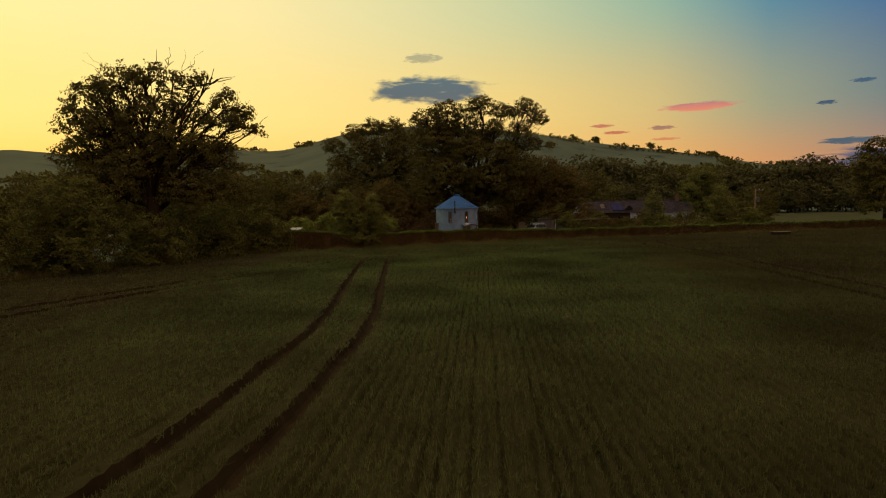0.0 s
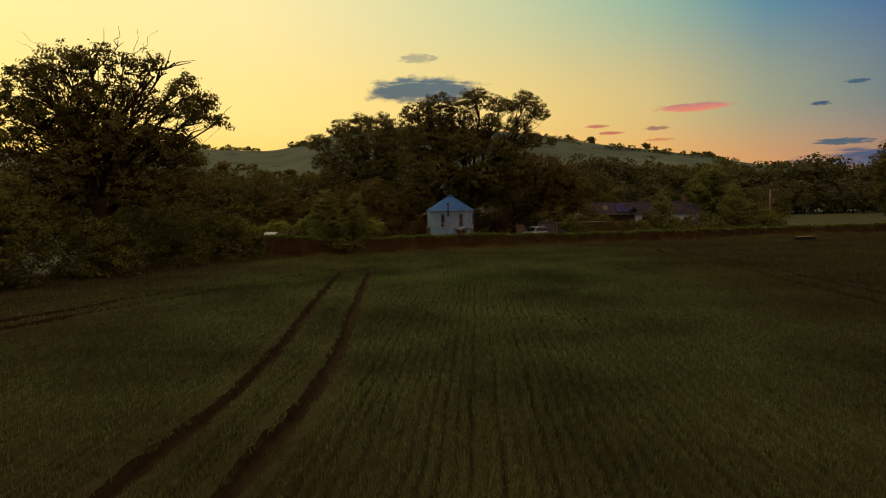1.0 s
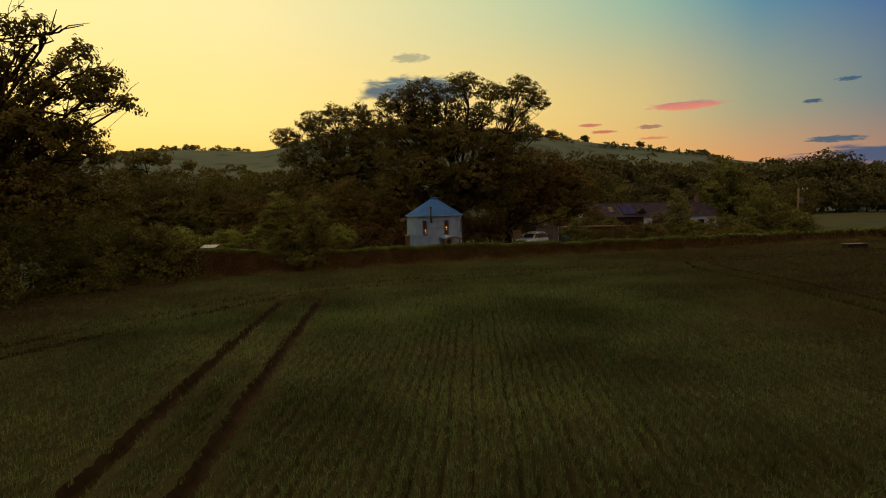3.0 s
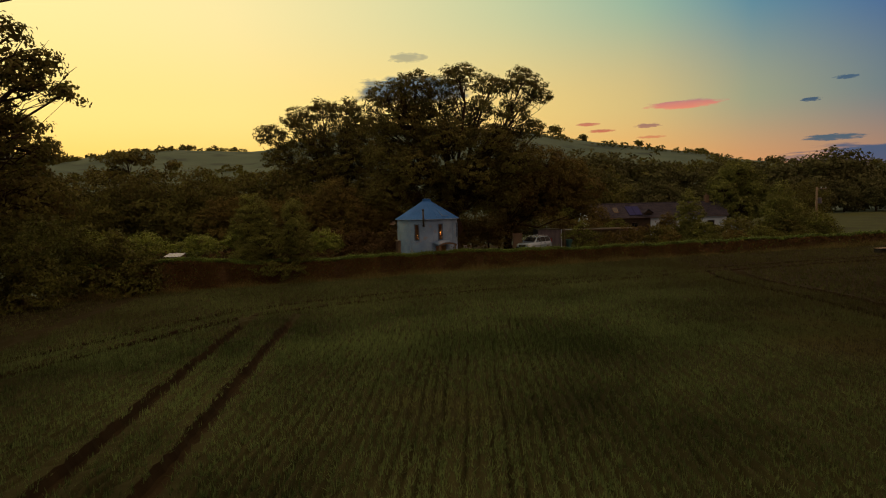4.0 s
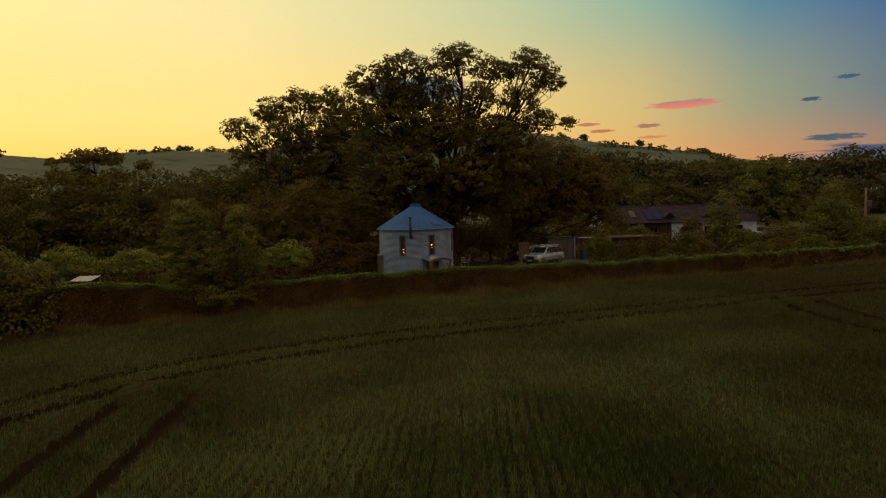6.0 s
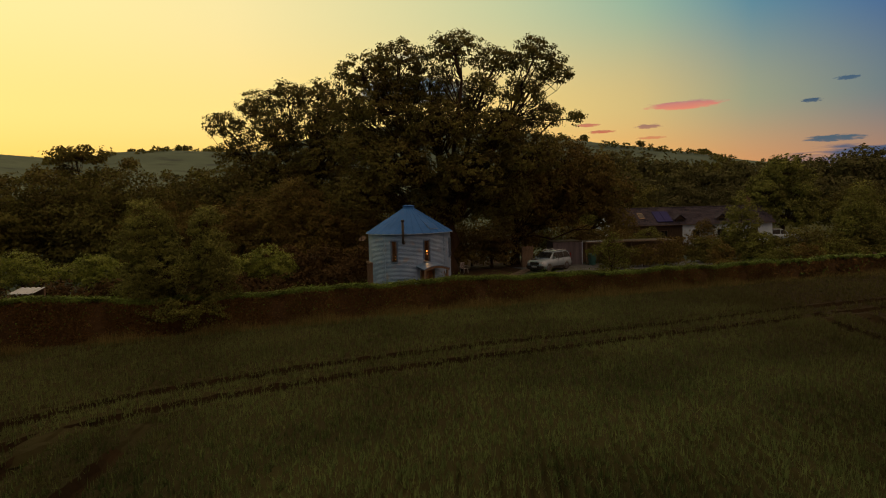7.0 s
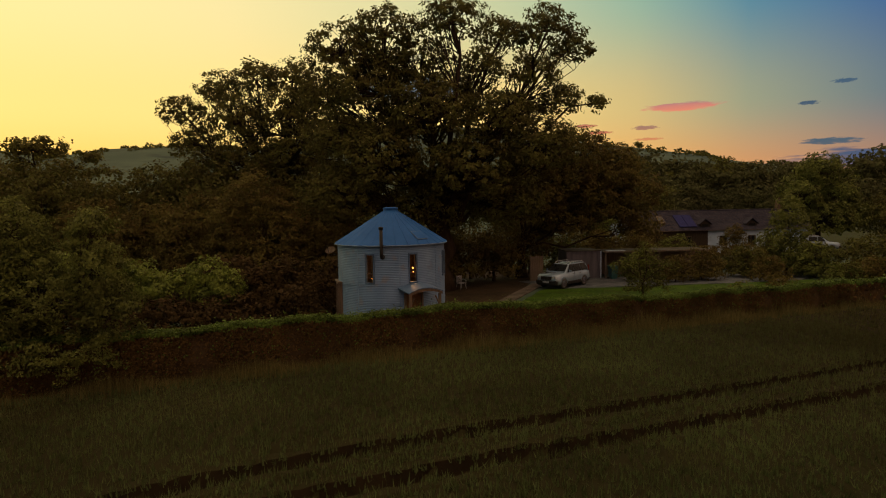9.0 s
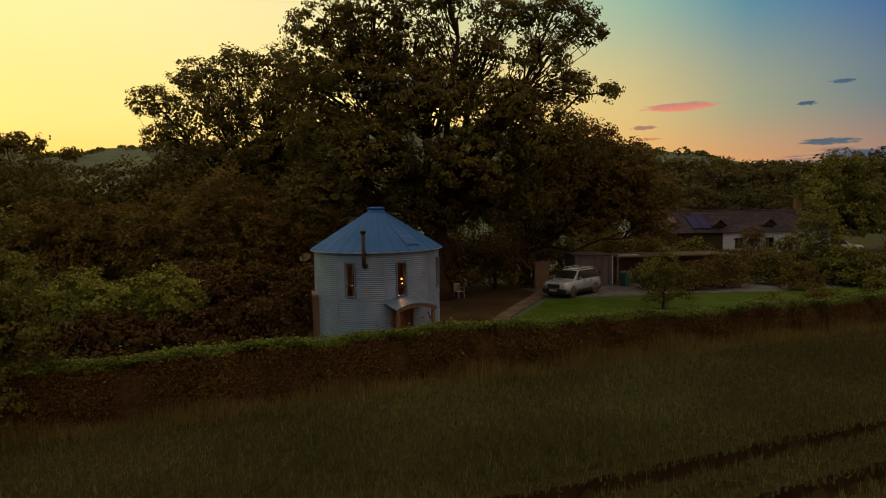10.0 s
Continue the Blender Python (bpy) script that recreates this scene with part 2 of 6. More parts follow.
M_ROOF = material("galvanised_roof_sky_tinted", (0.009, 0.056, 0.205), (0.018, 0.080, 0.265), 0.9, 0.6, metal=0.0, bump=0.05, fine=20, wear=((0.020, 0.062, 0.175), 1.1, 0.62), spec=0.06)
M_TRIM = material("pale_steel_trim", (0.20, 0.23, 0.28), (0.31, 0.34, 0.39), 3, 0.45, metal=0.3, bump=0.05)
M_WOOD = material("stained_timber", (0.085, 0.040, 0.018), (0.190, 0.098, 0.046), 2.0, 0.7, bump=0.4, fine=30, stretch=(6, 6, 0.6), spec=0.15)
M_WOOD_DARK = material("dark_timber", (0.05, 0.035, 0.024), (0.12, 0.085, 0.06), 2.0, 0.7, bump=0.4, fine=30, stretch=(6, 6, 0.6))
M_TARRED = material("tarred_boards", (0.016, 0.012, 0.010), (0.042, 0.033, 0.027), 2.0, 0.8, bump=0.4, fine=30, stretch=(6, 6, 0.6), spec=0.1)
M_WOOD_GREY = material("weathered_timber", (0.060, 0.048, 0.038), (0.15, 0.125, 0.10), 2.0, 0.85, bump=0.5, fine=28, stretch=(5, 5, 0.5), spec=0.15)
M_BLACK = material("black_paint", (0.008, 0.008, 0.009), (0.020, 0.020, 0.022), 6, 0.5, bump=0.05, spec=0.15)
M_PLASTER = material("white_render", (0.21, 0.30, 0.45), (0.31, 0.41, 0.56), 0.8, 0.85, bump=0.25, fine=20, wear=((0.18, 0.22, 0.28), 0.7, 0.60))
M_SLATE = material("slate", (0.012, 0.013, 0.024), (0.034, 0.034, 0.052), 1.2, 0.85, bump=0.3, fine=14, island=True, spec=0.05)
M_SOLAR = material("solar_cells", (0.008, 0.010, 0.050), (0.018, 0.022, 0.10), 4, 0.6, bump=0, spec=0.03)
M_BRICK = material("chimney_brick", (0.060, 0.042, 0.034), (0.11, 0.078, 0.06), 5, 0.85, bump=0.5, fine=30, spec=0.1)
M_CARPAINT = material("silver_paint", (0.155, 0.230, 0.335), (0.220, 0.300, 0.405), 2, 0.24, metal=0.4, bump=0, wear=((0.11, 0.155, 0.22), 3.0, 0.66))
M_TYRE = material("tyre_rubber", (0.018, 0.018, 0.018), (0.04, 0.04, 0.04), 8, 0.8, bump=0.3)
M_CARGLASS = material("tinted_glass", (0.006, 0.008, 0.010), (0.012, 0.014, 0.016), 2, 0.12, bump=0, spec=0.12)
M_LAMP = material("lamp_lens", (0.20, 0.23, 0.27), (0.30, 0.33, 0.37), 6, 0.15, bump=0)
M_REDLAMP = material("red_lens", (0.08, 0.008, 0.008), (0.12, 0.012, 0.01), 6, 0.2, bump=0)
M_GARAGE = material("grey_cladding", (0.050, 0.050, 0.068), (0.095, 0.094, 0.12), 1.0, 0.75, bump=0.2, fine=20, stretch=(4, 4, 0.5), spec=0.15)
M_SHEET = material("pale_sheet_roof", (0.14, 0.18, 0.27), (0.21, 0.26, 0.36), 1.5, 0.5, metal=0.2, bump=0.1)
M_TEAL = material("teal_plastic", (0.012, 0.060, 0.066), (0.022, 0.095, 0.10), 2, 0.5, bump=0.1)
M_GLASS = glass("window_glass")
M_INSIDE = material("inside_boards", (0.16, 0.10, 0.06), (0.26, 0.17, 0.10), 3, 0.7, bump=0.2)
M_BULB = glow("lamp_bulb", (1.0, 0.30, 0.05), 5.0)
# litter colour taken darker to include the oaks' shade
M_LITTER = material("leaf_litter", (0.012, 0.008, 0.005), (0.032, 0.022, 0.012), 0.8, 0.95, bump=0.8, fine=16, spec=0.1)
M_FELT = material("roof_felt", (0.018, 0.018, 0.016), (0.045, 0.045, 0.036), 1.2, 0.9, bump=0.4, fine=20, spec=0.15)
M_RESIN = material("white_resin", (0.14, 0.15, 0.17), (0.22, 0.23, 0.25), 4, 0.5, bump=0.05)


# ---- building tools ----
def mesh_object(name, verts, faces, mat, parent=None, label="", smooth=False):
    me = bpy.data.meshes.new(name)
    me.from_pydata([tuple(v) for v in verts], [], faces)
    me.materials.append(mat)
    if smooth:
        me.polygons.foreach_set("use_smooth", [True] * len(me.polygons))
    me.update()
    ob = new(name, me)
    if parent:
        ob.parent = parent
    return tagged(ob, label)


def pieces_mesh(name, v, mat, parent=None, label=""):
    """One mesh from an array of loose polygons, shape (n, corners, 3)."""
    n, k, _ = v.shape
    me = bpy.data.meshes.new(name)
    me.vertices.add(n * k)
    me.vertices.foreach_set("co", np.ascontiguousarray(v, dtype=np.float32).ravel())
    me.loops.add(n * k)
    me.loops.foreach_set("vertex_index", np.arange(n * k, dtype=np.int32))
    me.polygons.add(n)
    me.polygons.foreach_set("loop_start", np.arange(0, n * k, k, dtype=np.int32))
    me.materials.append(mat)
    me.update(calc_edges=True)
    ob = new(name, me)
    if parent:
        ob.parent = parent
    return tagged(ob, label)


def part(name, bm, mat, parent=None, label="", smooth=False):
    me = bpy.data.meshes.new(name)
    bmesh.ops.recalc_face_normals(bm, faces=bm.faces)
    bm.to_mesh(me)
    bm.free()
    me.materials.append(mat)
    if smooth:
        me.polygons.foreach_set("use_smooth", [True] * len(me.polygons))
    ob = new(name, me)
    if parent:
        ob.parent = parent
    return tagged(ob, label)


def box(bm, x0, x1, y0, y1, z0, z1, bevel=0.0, m=None):
    geom = bmesh.ops.create_cube(bm, size=1.0)["verts"]
    for v in geom:
        v.co = Vector(((x0 + x1) / 2 + v.co.x * (x1 - x0), (y0 + y1) / 2 + v.co.y * (y1 - y0), (z0 + z1) / 2 + v.co.z * (z1 - z0)))
    if bevel:
        edges = list({e for v in geom for e in v.link_edges})
        made = bmesh.ops.bevel(bm, geom=edges, offset=bevel, segments=2, affect="EDGES")
        geom = list({v for v in made["verts"]} | {v for v in geom if v.is_valid})
    if m:
        bmesh.ops.transform(bm, matrix=m, verts=[v for v in geom if v.is_valid])
    return bm


def boxed(*a, **k):
    return box(bmesh.new(), *a, **k)


def tube(bm, points, radii, sides=8, caps=True):
    """A tapered tube along points."""
    rings = []
    pts = [Vector(p) for p in points]
    side = Vector((1, 0, 0))
    for i, p in enumerate(pts):
        d = (pts[min(i + 1, len(pts) - 1)] - pts[max(i - 1, 0)]).normalized()
        side = (side - d * side.dot(d))
        if side.length < 1e-4:
            side = d.orthogonal()
        side.normalize()
        up = d.cross(side)
        rings.append([bm.verts.new(p + (side * math.cos(a) + up * math.sin(a)) * radii[i]) for a in (2 * math.pi * k / sides for k in range(sides))])
    for a, b in zip(rings, rings[1:]):
        for k in range(sides):
            bm.faces.new((a[k], a[(k + 1) % sides], b[(k + 1) % sides], b[k]))
    if caps:
        bm.faces.new(rings[0][::-1])
        bm.faces.new(rings[-1])
    return bm


def loft(bm, loops, caps=True):
    rings = [[bm.verts.new(p) for p in lp] for lp in loops]
    n = len(rings[0])
    for a, b in zip(rings, rings[1:]):
        for k in range(n):
            bm.faces.new((a[k], a[(k + 1) % n], b[(k + 1) % n], b[k]))
    if caps:
        bm.faces.new(rings[0][::-1])
        bm.faces.new(rings[-1])
    return bm


def empty(name, m, label, category, group="", kind=""):
    ob = new(name)
    ob.matrix_world = m
    return tagged(ob, label, category, group, kind)


def leaves_at(points, size, rng, tall=1.25, facing=None, loose=0.55):
    """A pointed four-cornered leaf at every point, turned at random, or facing outwards with some scatter."""
    n = len(points)
    nrm = rng.normal(size=(n, 3)) * (loose if facing is not None else 1.0)
    if facing is not None:
        nrm += facing
    nrm /= np.linalg.norm(nrm, axis=1, keepdims=True) + 1e-9
    a = np.cross(nrm, rng.normal(size=(n, 3)))
    a /= np.linalg.norm(a, axis=1, keepdims=True) + 1e-9
    b = np.cross(nrm, a)
    s = (size * rng.uniform(0.6, 1.35, (n, 1))) * 0.5
    a, b = a * s * tall, b * s * 0.75
    c = np.cross(a, b) / (s + 1e-9) * 0.25
    return np.stack([points - a, points + b * 0.9 + c, points + a, points - b + c * 0.6], axis=1)


def crooked(a, b, rng, n=5, wobble=0.12, sag=0.0):
    a, b = np.array(a, float), np.array(b, float)
    L = np.linalg.norm(b - a)
    out = []
    for i in range(n + 1):
        t = i / n
        p = a + (b - a) * t + rng.normal(size=3) * wobble * L * math.sin(math.pi * t) * 0.5
        p[2] += sag * L * math.sin(math.pi * t)
        out.append(p)
    out[0], out[-1] = a, b
    return out


def tree(name, x, y, z, trunk_r, fork_z, lobes, label, leaf=0.28, clump_r=0.9, per_clump=26, density=1.0, mat=None, seed=1, dead=(), category="tree", group="", twigs=0.5, lean=(0, 0), low=-0.55, airy=None):
    """A tree or bush: a tapered trunk that forks into limbs, one to each lobe of the crown, twigs out to the clumps, and
    many single leaves in clumps near each lobe's outside. lobes: (dx, dy, z, radius) or
    (dx, dy, z, rx, ry, rz) from the foot of the trunk."""
    rng = np.random.default_rng(seed)
    root = empty(name, pose(x, y, z), label, category, group)
    bm = bmesh.new()
    fork = np.array((lean[0], lean[1], fork_z))
    if trunk_r:
        pts = crooked((0, 0, -0.1), fork, rng, 5, 0.05)
        tube(bm, pts, [trunk_r * f for f in (1.5, 1.1, 1.0, 0.95, 0.92, 0.9)], 10)
    leaf_pts, leaf_dir = [], []
    for lb in lobes:
        c, r = np.array(lb[:3], float), np.array(lb[3:6] if len(lb) == 6 else (lb[3], lb[3], lb[3] * 0.82), float)
        thick = max(0.035, trunk_r * 0.38 * (r.mean() / 3.5) ** 0.5)
        foot = fork * rng.uniform(0.7, 1.0)
        knee = foot + (c - foot) * np.array((0.38, 0.38, 0.62)) + rng.normal(size=3) * np.linalg.norm(c - foot) * 0.09
        limb = [foot * (1 - f) ** 2 + knee * 2 * f * (1 - f) + c * f * f + rng.normal(size=3) * 0.03 * np.linalg.norm(c - foot) * (0 < f < 1) for f in (0, 0.2, 0.4, 0.6, 0.8, 1.0)]
        if trunk_r:
            tube(bm, limb, [thick * (1 - 0.13 * i) for i in range(6)], 6)
        thin = density * (airy[1] if airy and c[2] > airy[0] else 1.0)
        n = int(thin * 4.2 * (r[0] * r[1] + r[0] * r[2] + r[1] * r[2]) / 3 * 3 / clump_r ** 2 * 0.62) + 3
        d = rng.normal(size=(n * 2, 3))
        d /= np.linalg.norm(d, axis=1, keepdims=True)
        d = d[d[:, 2] > low][:n]
        rad = rng.uniform(0.45, 1.0, len(d)) ** 0.6
        cc = c + d * rad[:, None] * r
        cc += rng.normal(size=cc.shape) * clump_r * 0.25
        cc = cc[cc[:, 2] > 0.25]
        if trunk_r:
            for k, q in enumerate(cc):
                if rng.random() < twigs:
                    start = limb[3 + int(rng.integers(0, 3))]
                    tube(bm, crooked(start, q, rng, 3, 0.2), [thick * 0.30, thick * 0.2, thick * 0.12, 0.01], 4, caps=False)
        m = rng.integers(int(per_clump * 0.6), int(per_clump * 1.4) + 1, len(cc))
        src = np.repeat(cc, m, axis=0)
        cr = np.repeat(clump_r * rng.uniform(0.6, 1.25, len(cc)), m)
        off = rng.normal(size=src.shape)
        off /= np.linalg.norm(off, axis=1, keepdims=True) + 1e-9
        off *= (rng.uniform(0, 1, len(src)) ** 0.45 * cr)[:, None]
        off[:, 2] *= 0.62
        leaf_pts.append(src + off)
        out = (src + off - c) / r
        out = out / (np.linalg.norm(out, axis=1, keepdims=True) + 1e-9) + off / (cr[:, None] + 1e-9) * 0.5
        out[:, 2] += 0.25
        leaf_dir.append(out)
    for a, b, rr in dead:
        main = crooked(a, b, rng, 6, 0.26)
        tube(bm, main, [rr * (1 - 0.14 * i) for i in range(7)], 5)
        for _ in range(4):
            s = main[int(rng.integers(2, 6))]
            e = s + (np.array(b) - np.array(a)) * rng.uniform(0.15, 0.35) + rng.normal(size=3) * 0.6
            tube(bm, crooked(s, e, rng, 4, 0.25), [rr * 0.4, rr * 0.32, rr * 0.24, rr * 0.16, 0.01], 4)
    if trunk_r or dead:
        part("trunk", bm, M_BARK, root, smooth=True)
    else:
        bm.free()
    pts = np.concatenate(leaf_pts)
    above = pts[:, 2] > 0.08
    facing = np.concatenate(leaf_dir)[above]
    pts = pts[above]
    tagged(pieces_mesh("crown", leaves_at(pts, leaf, rng, facing=facing), mat or M_LEAF_OAK, root), kind="stuff")
    return root


def smooth01(v, a, b):
    t = np.clip((np.asarray(v, float) - a) / (b - a), 0, 1)
    return t * t * (3 - 2 * t)


def curve_points(pts, step=1.0):
    """A smooth polyline through a few plan points."""
    p = np.array(pts, float)
    out = []
    for i in range(len(p) - 1):
        p0, p1, p2, p3 = p[max(i - 1, 0)], p[i], p[i + 1], p[min(i + 2, len(p) - 1)]
        n = max(2, int(np.linalg.norm(p2 - p1) / step))
        for k in range(n):
            t = k / n
            out.append(0.5 * (2 * p1 + (p2 - p0) * t + (2 * p0 - 5 * p1 + 4 * p2 - p3) * t * t + (3 * p1 - p0 - 3 * p2 + p3) * t ** 3))
    out.append(p[-1])
    return np.array(out)


def away(px, py, line):
    """Plan distance of points from a polyline."""
    best = np.full(np.shape(px), 1e9)
    for a, b in zip(line[:-1], line[1:]):
        d = b - a
        t = np.clip(((px - a[0]) * d[0] + (py - a[1]) * d[1]) / (d @ d), 0, 1)
        best = np.minimum(best, (px - a[0] - t * d[0]) ** 2 + (py - a[1] - t * d[1]) ** 2)
    return np.sqrt(best)


def beside(line, off):
    t = np.gradient(line, axis=0)
    t /= np.linalg.norm(t, axis=1, keepdims=True)
    return line + np.stack([t[:, 1], -t[:, 0]], axis=1) * off


# ---- the land ----
FLOOR_Z = -0.45
# skyline of the hills: bearing from north in degrees, height of the ridge in degrees
RIDGE = [(-180, 1.6), (-120, 2.2), (-80, 2.8), (-50, 3.2), (-31, 4.2), (-25, 3.8), (-22, 4.35), (-18.7, 4.55), (-14.7, 4.45), (-11.5, 4.4), (-9.6, 4.75), (-7.7, 5.3), (-5.3, 5.9),
         (1, 6.5), (7, 6.1), (11.9, 5.5), (16.7, 4.65), (21.2, 4.02), (25.2, 3.4), (29.3, 2.6), (35, 1.9), (45, 1.5), (80, 1.4), (130, 1.5), (180, 1.6)]


def hill_height(x, y):
    dx, dy = x - 4.0, y - 30.0
    r = np.hypot(dx, dy)
    az = np.degrees(np.arctan2(dx, dy))
    ridge = np.interp(az, [a for a, _ in RIDGE], [e for _, e in RIDGE])
    peak = 1300 * np.tan(np.radians(ridge)) + 4.5
    rise = 0.16 * smooth01(r, 230, 560) + 0.84 * smooth01(r, 480, 1300)
    fall = 1 - 0.55 * smooth01(r, 1340, 2600)
    bumps = 5 * np.sin(x / 95 + 1.3) * np.sin(y / 120) * smooth01(r, 300, 700) * (1 - smooth01(r, 900, 1200))
    return FLOOR_Z + (peak + 0.45) * rise * fall + bumps


def build_ground():
    radii = [0, 8, 18, 30, 45, 62, 80, 100, 125, 155, 190, 230]
    while radii[-1] < 4200:
        radii.append(radii[-1] * 1.055)
    n_az = 360
    verts, faces = [(4.0, 30.0, FLOOR_Z)], []
    for r in radii[1:]:
        a = np.arange(n_az) * 2 * np.pi / n_az
        x, y = 4 + r * np.sin(a), 30 + r * np.cos(a)
        verts += list(zip(x, y, hill_height(x, y)))
    for k in range(n_az):
        faces.append((0, 1 + (k + 1) % n_az, 1 + k))
    for i in range(len(radii) - 2):
        s, e = 1 + i * n_az, 1 + (i + 1) * n_az
        for k in range(n_az):
            k2 = (k + 1) % n_az
            faces.append((s + k, s + k2, e + k2, e + k))
    ob = mesh_object("ground", verts, faces, M_LAND, smooth=True)
    tagged(ob, "green pasture land rising to far hedged hills", "ground", kind="structure")


build_ground()

# plan lines: the hedge along the far side of the field, the overgrown side, the wheel tracks in the crop
HEDGE = curve_points([(-15.5, 65.2), (-10, 68.0), (-4, 70.2), (1.7, 72.0), (8.3, 74.2), (14, 76.0), (20, 77.8), (33, 81.2), (50, 85.0), (75, 90.5), (110, 98)])
TRACK = curve_points([(-9.0, -25), (-6.2, -2), (-4.2, 6.5), (-3.3, 11.3), (-2.8, 14.0), (-2.2, 19.6), (-1.75, 23.4), (-1.5, 29), (-1.62, 38), (-1.68, 46), (-1.62, 56.5)])
HEADLAND = curve_points([(-24, 20), (-19.0, 32), (-12.6, 45), (-9.3, 51.0), (-6.3, 56.0), (-3.4, 59.0), (-0.4, 60.7), (3.0, 62.4), (7.4, 64.0), (13.8, 66.0), (20.4, 68.1), (25, 69.6), (37, 72.6), (60, 78), (90, 84)])
FORK = curve_points([(25.4, 68.6), (24.4, 65), (24.0, 61), (24.3, 57), (24.1, 52), (23, 40), (21, 20), (18, 0)])
WHEELS = [TRACK, beside(TRACK, -2.1), HEADLAND, beside(HEADLAND, 1.9), FORK, beside(FORK, -1.9)]
ROW_DIR = np.array((0.1158, 0.9933))
ROW_SIDE = np.array((0.9933, -0.1158))
ROW = 0.30
ROW_GAP = np.random.default_rng(77).beta(3.0, 1.6, 97)      # some gaps between the rows are wide, some closed


def field_edge(px, py):
    """Height factor of the crop: 1 inside the field, 0 on its margins."""
    hy = np.interp(px, HEDGE[:, 0], HEDGE[:, 1])
    side_x = np.interp(py, [-70, 20, 40, 52, 62, 70], [-40, -33, -29, -26, -19, -12])
    return smooth01(hy - py, 0.7, 1.5) * smooth01(px - side_x, 0.5, 2.0)


def drilled(px, py):
    """1 where the long rows run, 0 on and beyond the headland."""
    turn_y = np.interp(px, HEADLAND[:, 0], HEADLAND[:, 1])
    return smooth01(away(px, py, HEADLAND), 4.0, 8.0) * (1 - smooth01(py - turn_y, -13.5, -9.0))


def crop_height(px, py, ruts=True):
    s = px * ROW_SIDE[0] + py * ROW_SIDE[1]
    inside = drilled(px, py)
    along = px * ROW_DIR[0] + py * ROW_DIR[1]
    s = s + 0.03 * np.sin(along * 0.9) + 0.02 * np.sin(along * 2.3 + s)
    gap = np.floor(s / ROW + 0.5).astype(int) % 97
    amp = ROW_GAP[gap] * (0.74 + 0.26 * np.sin(along * 1.3 + gap * 1.9) * np.sin(along * 0.37 + gap))
    furrow = (0.5 + 0.5 * np.cos(2 * np.pi * s / ROW)) ** 4
    h = -0.05 - 0.34 * furrow * inside * amp
    h += 0.025 * np.sin(px * 0.31 + 0.7 * np.sin(py * 0.23)) * np.sin(py * 0.27 + 1.1)
    if ruts:
        near = np.minimum.reduce([away(px, py, w) for w in WHEELS])
        h = np.where(near < 0.85, np.minimum(h, -0.10), h)
        h = np.where(near < 0.50, FLOOR_Z - 0.05, h)
    return FLOOR_Z - 0.1 + (h - FLOOR_Z + 0.1) * field_edge(px, py)


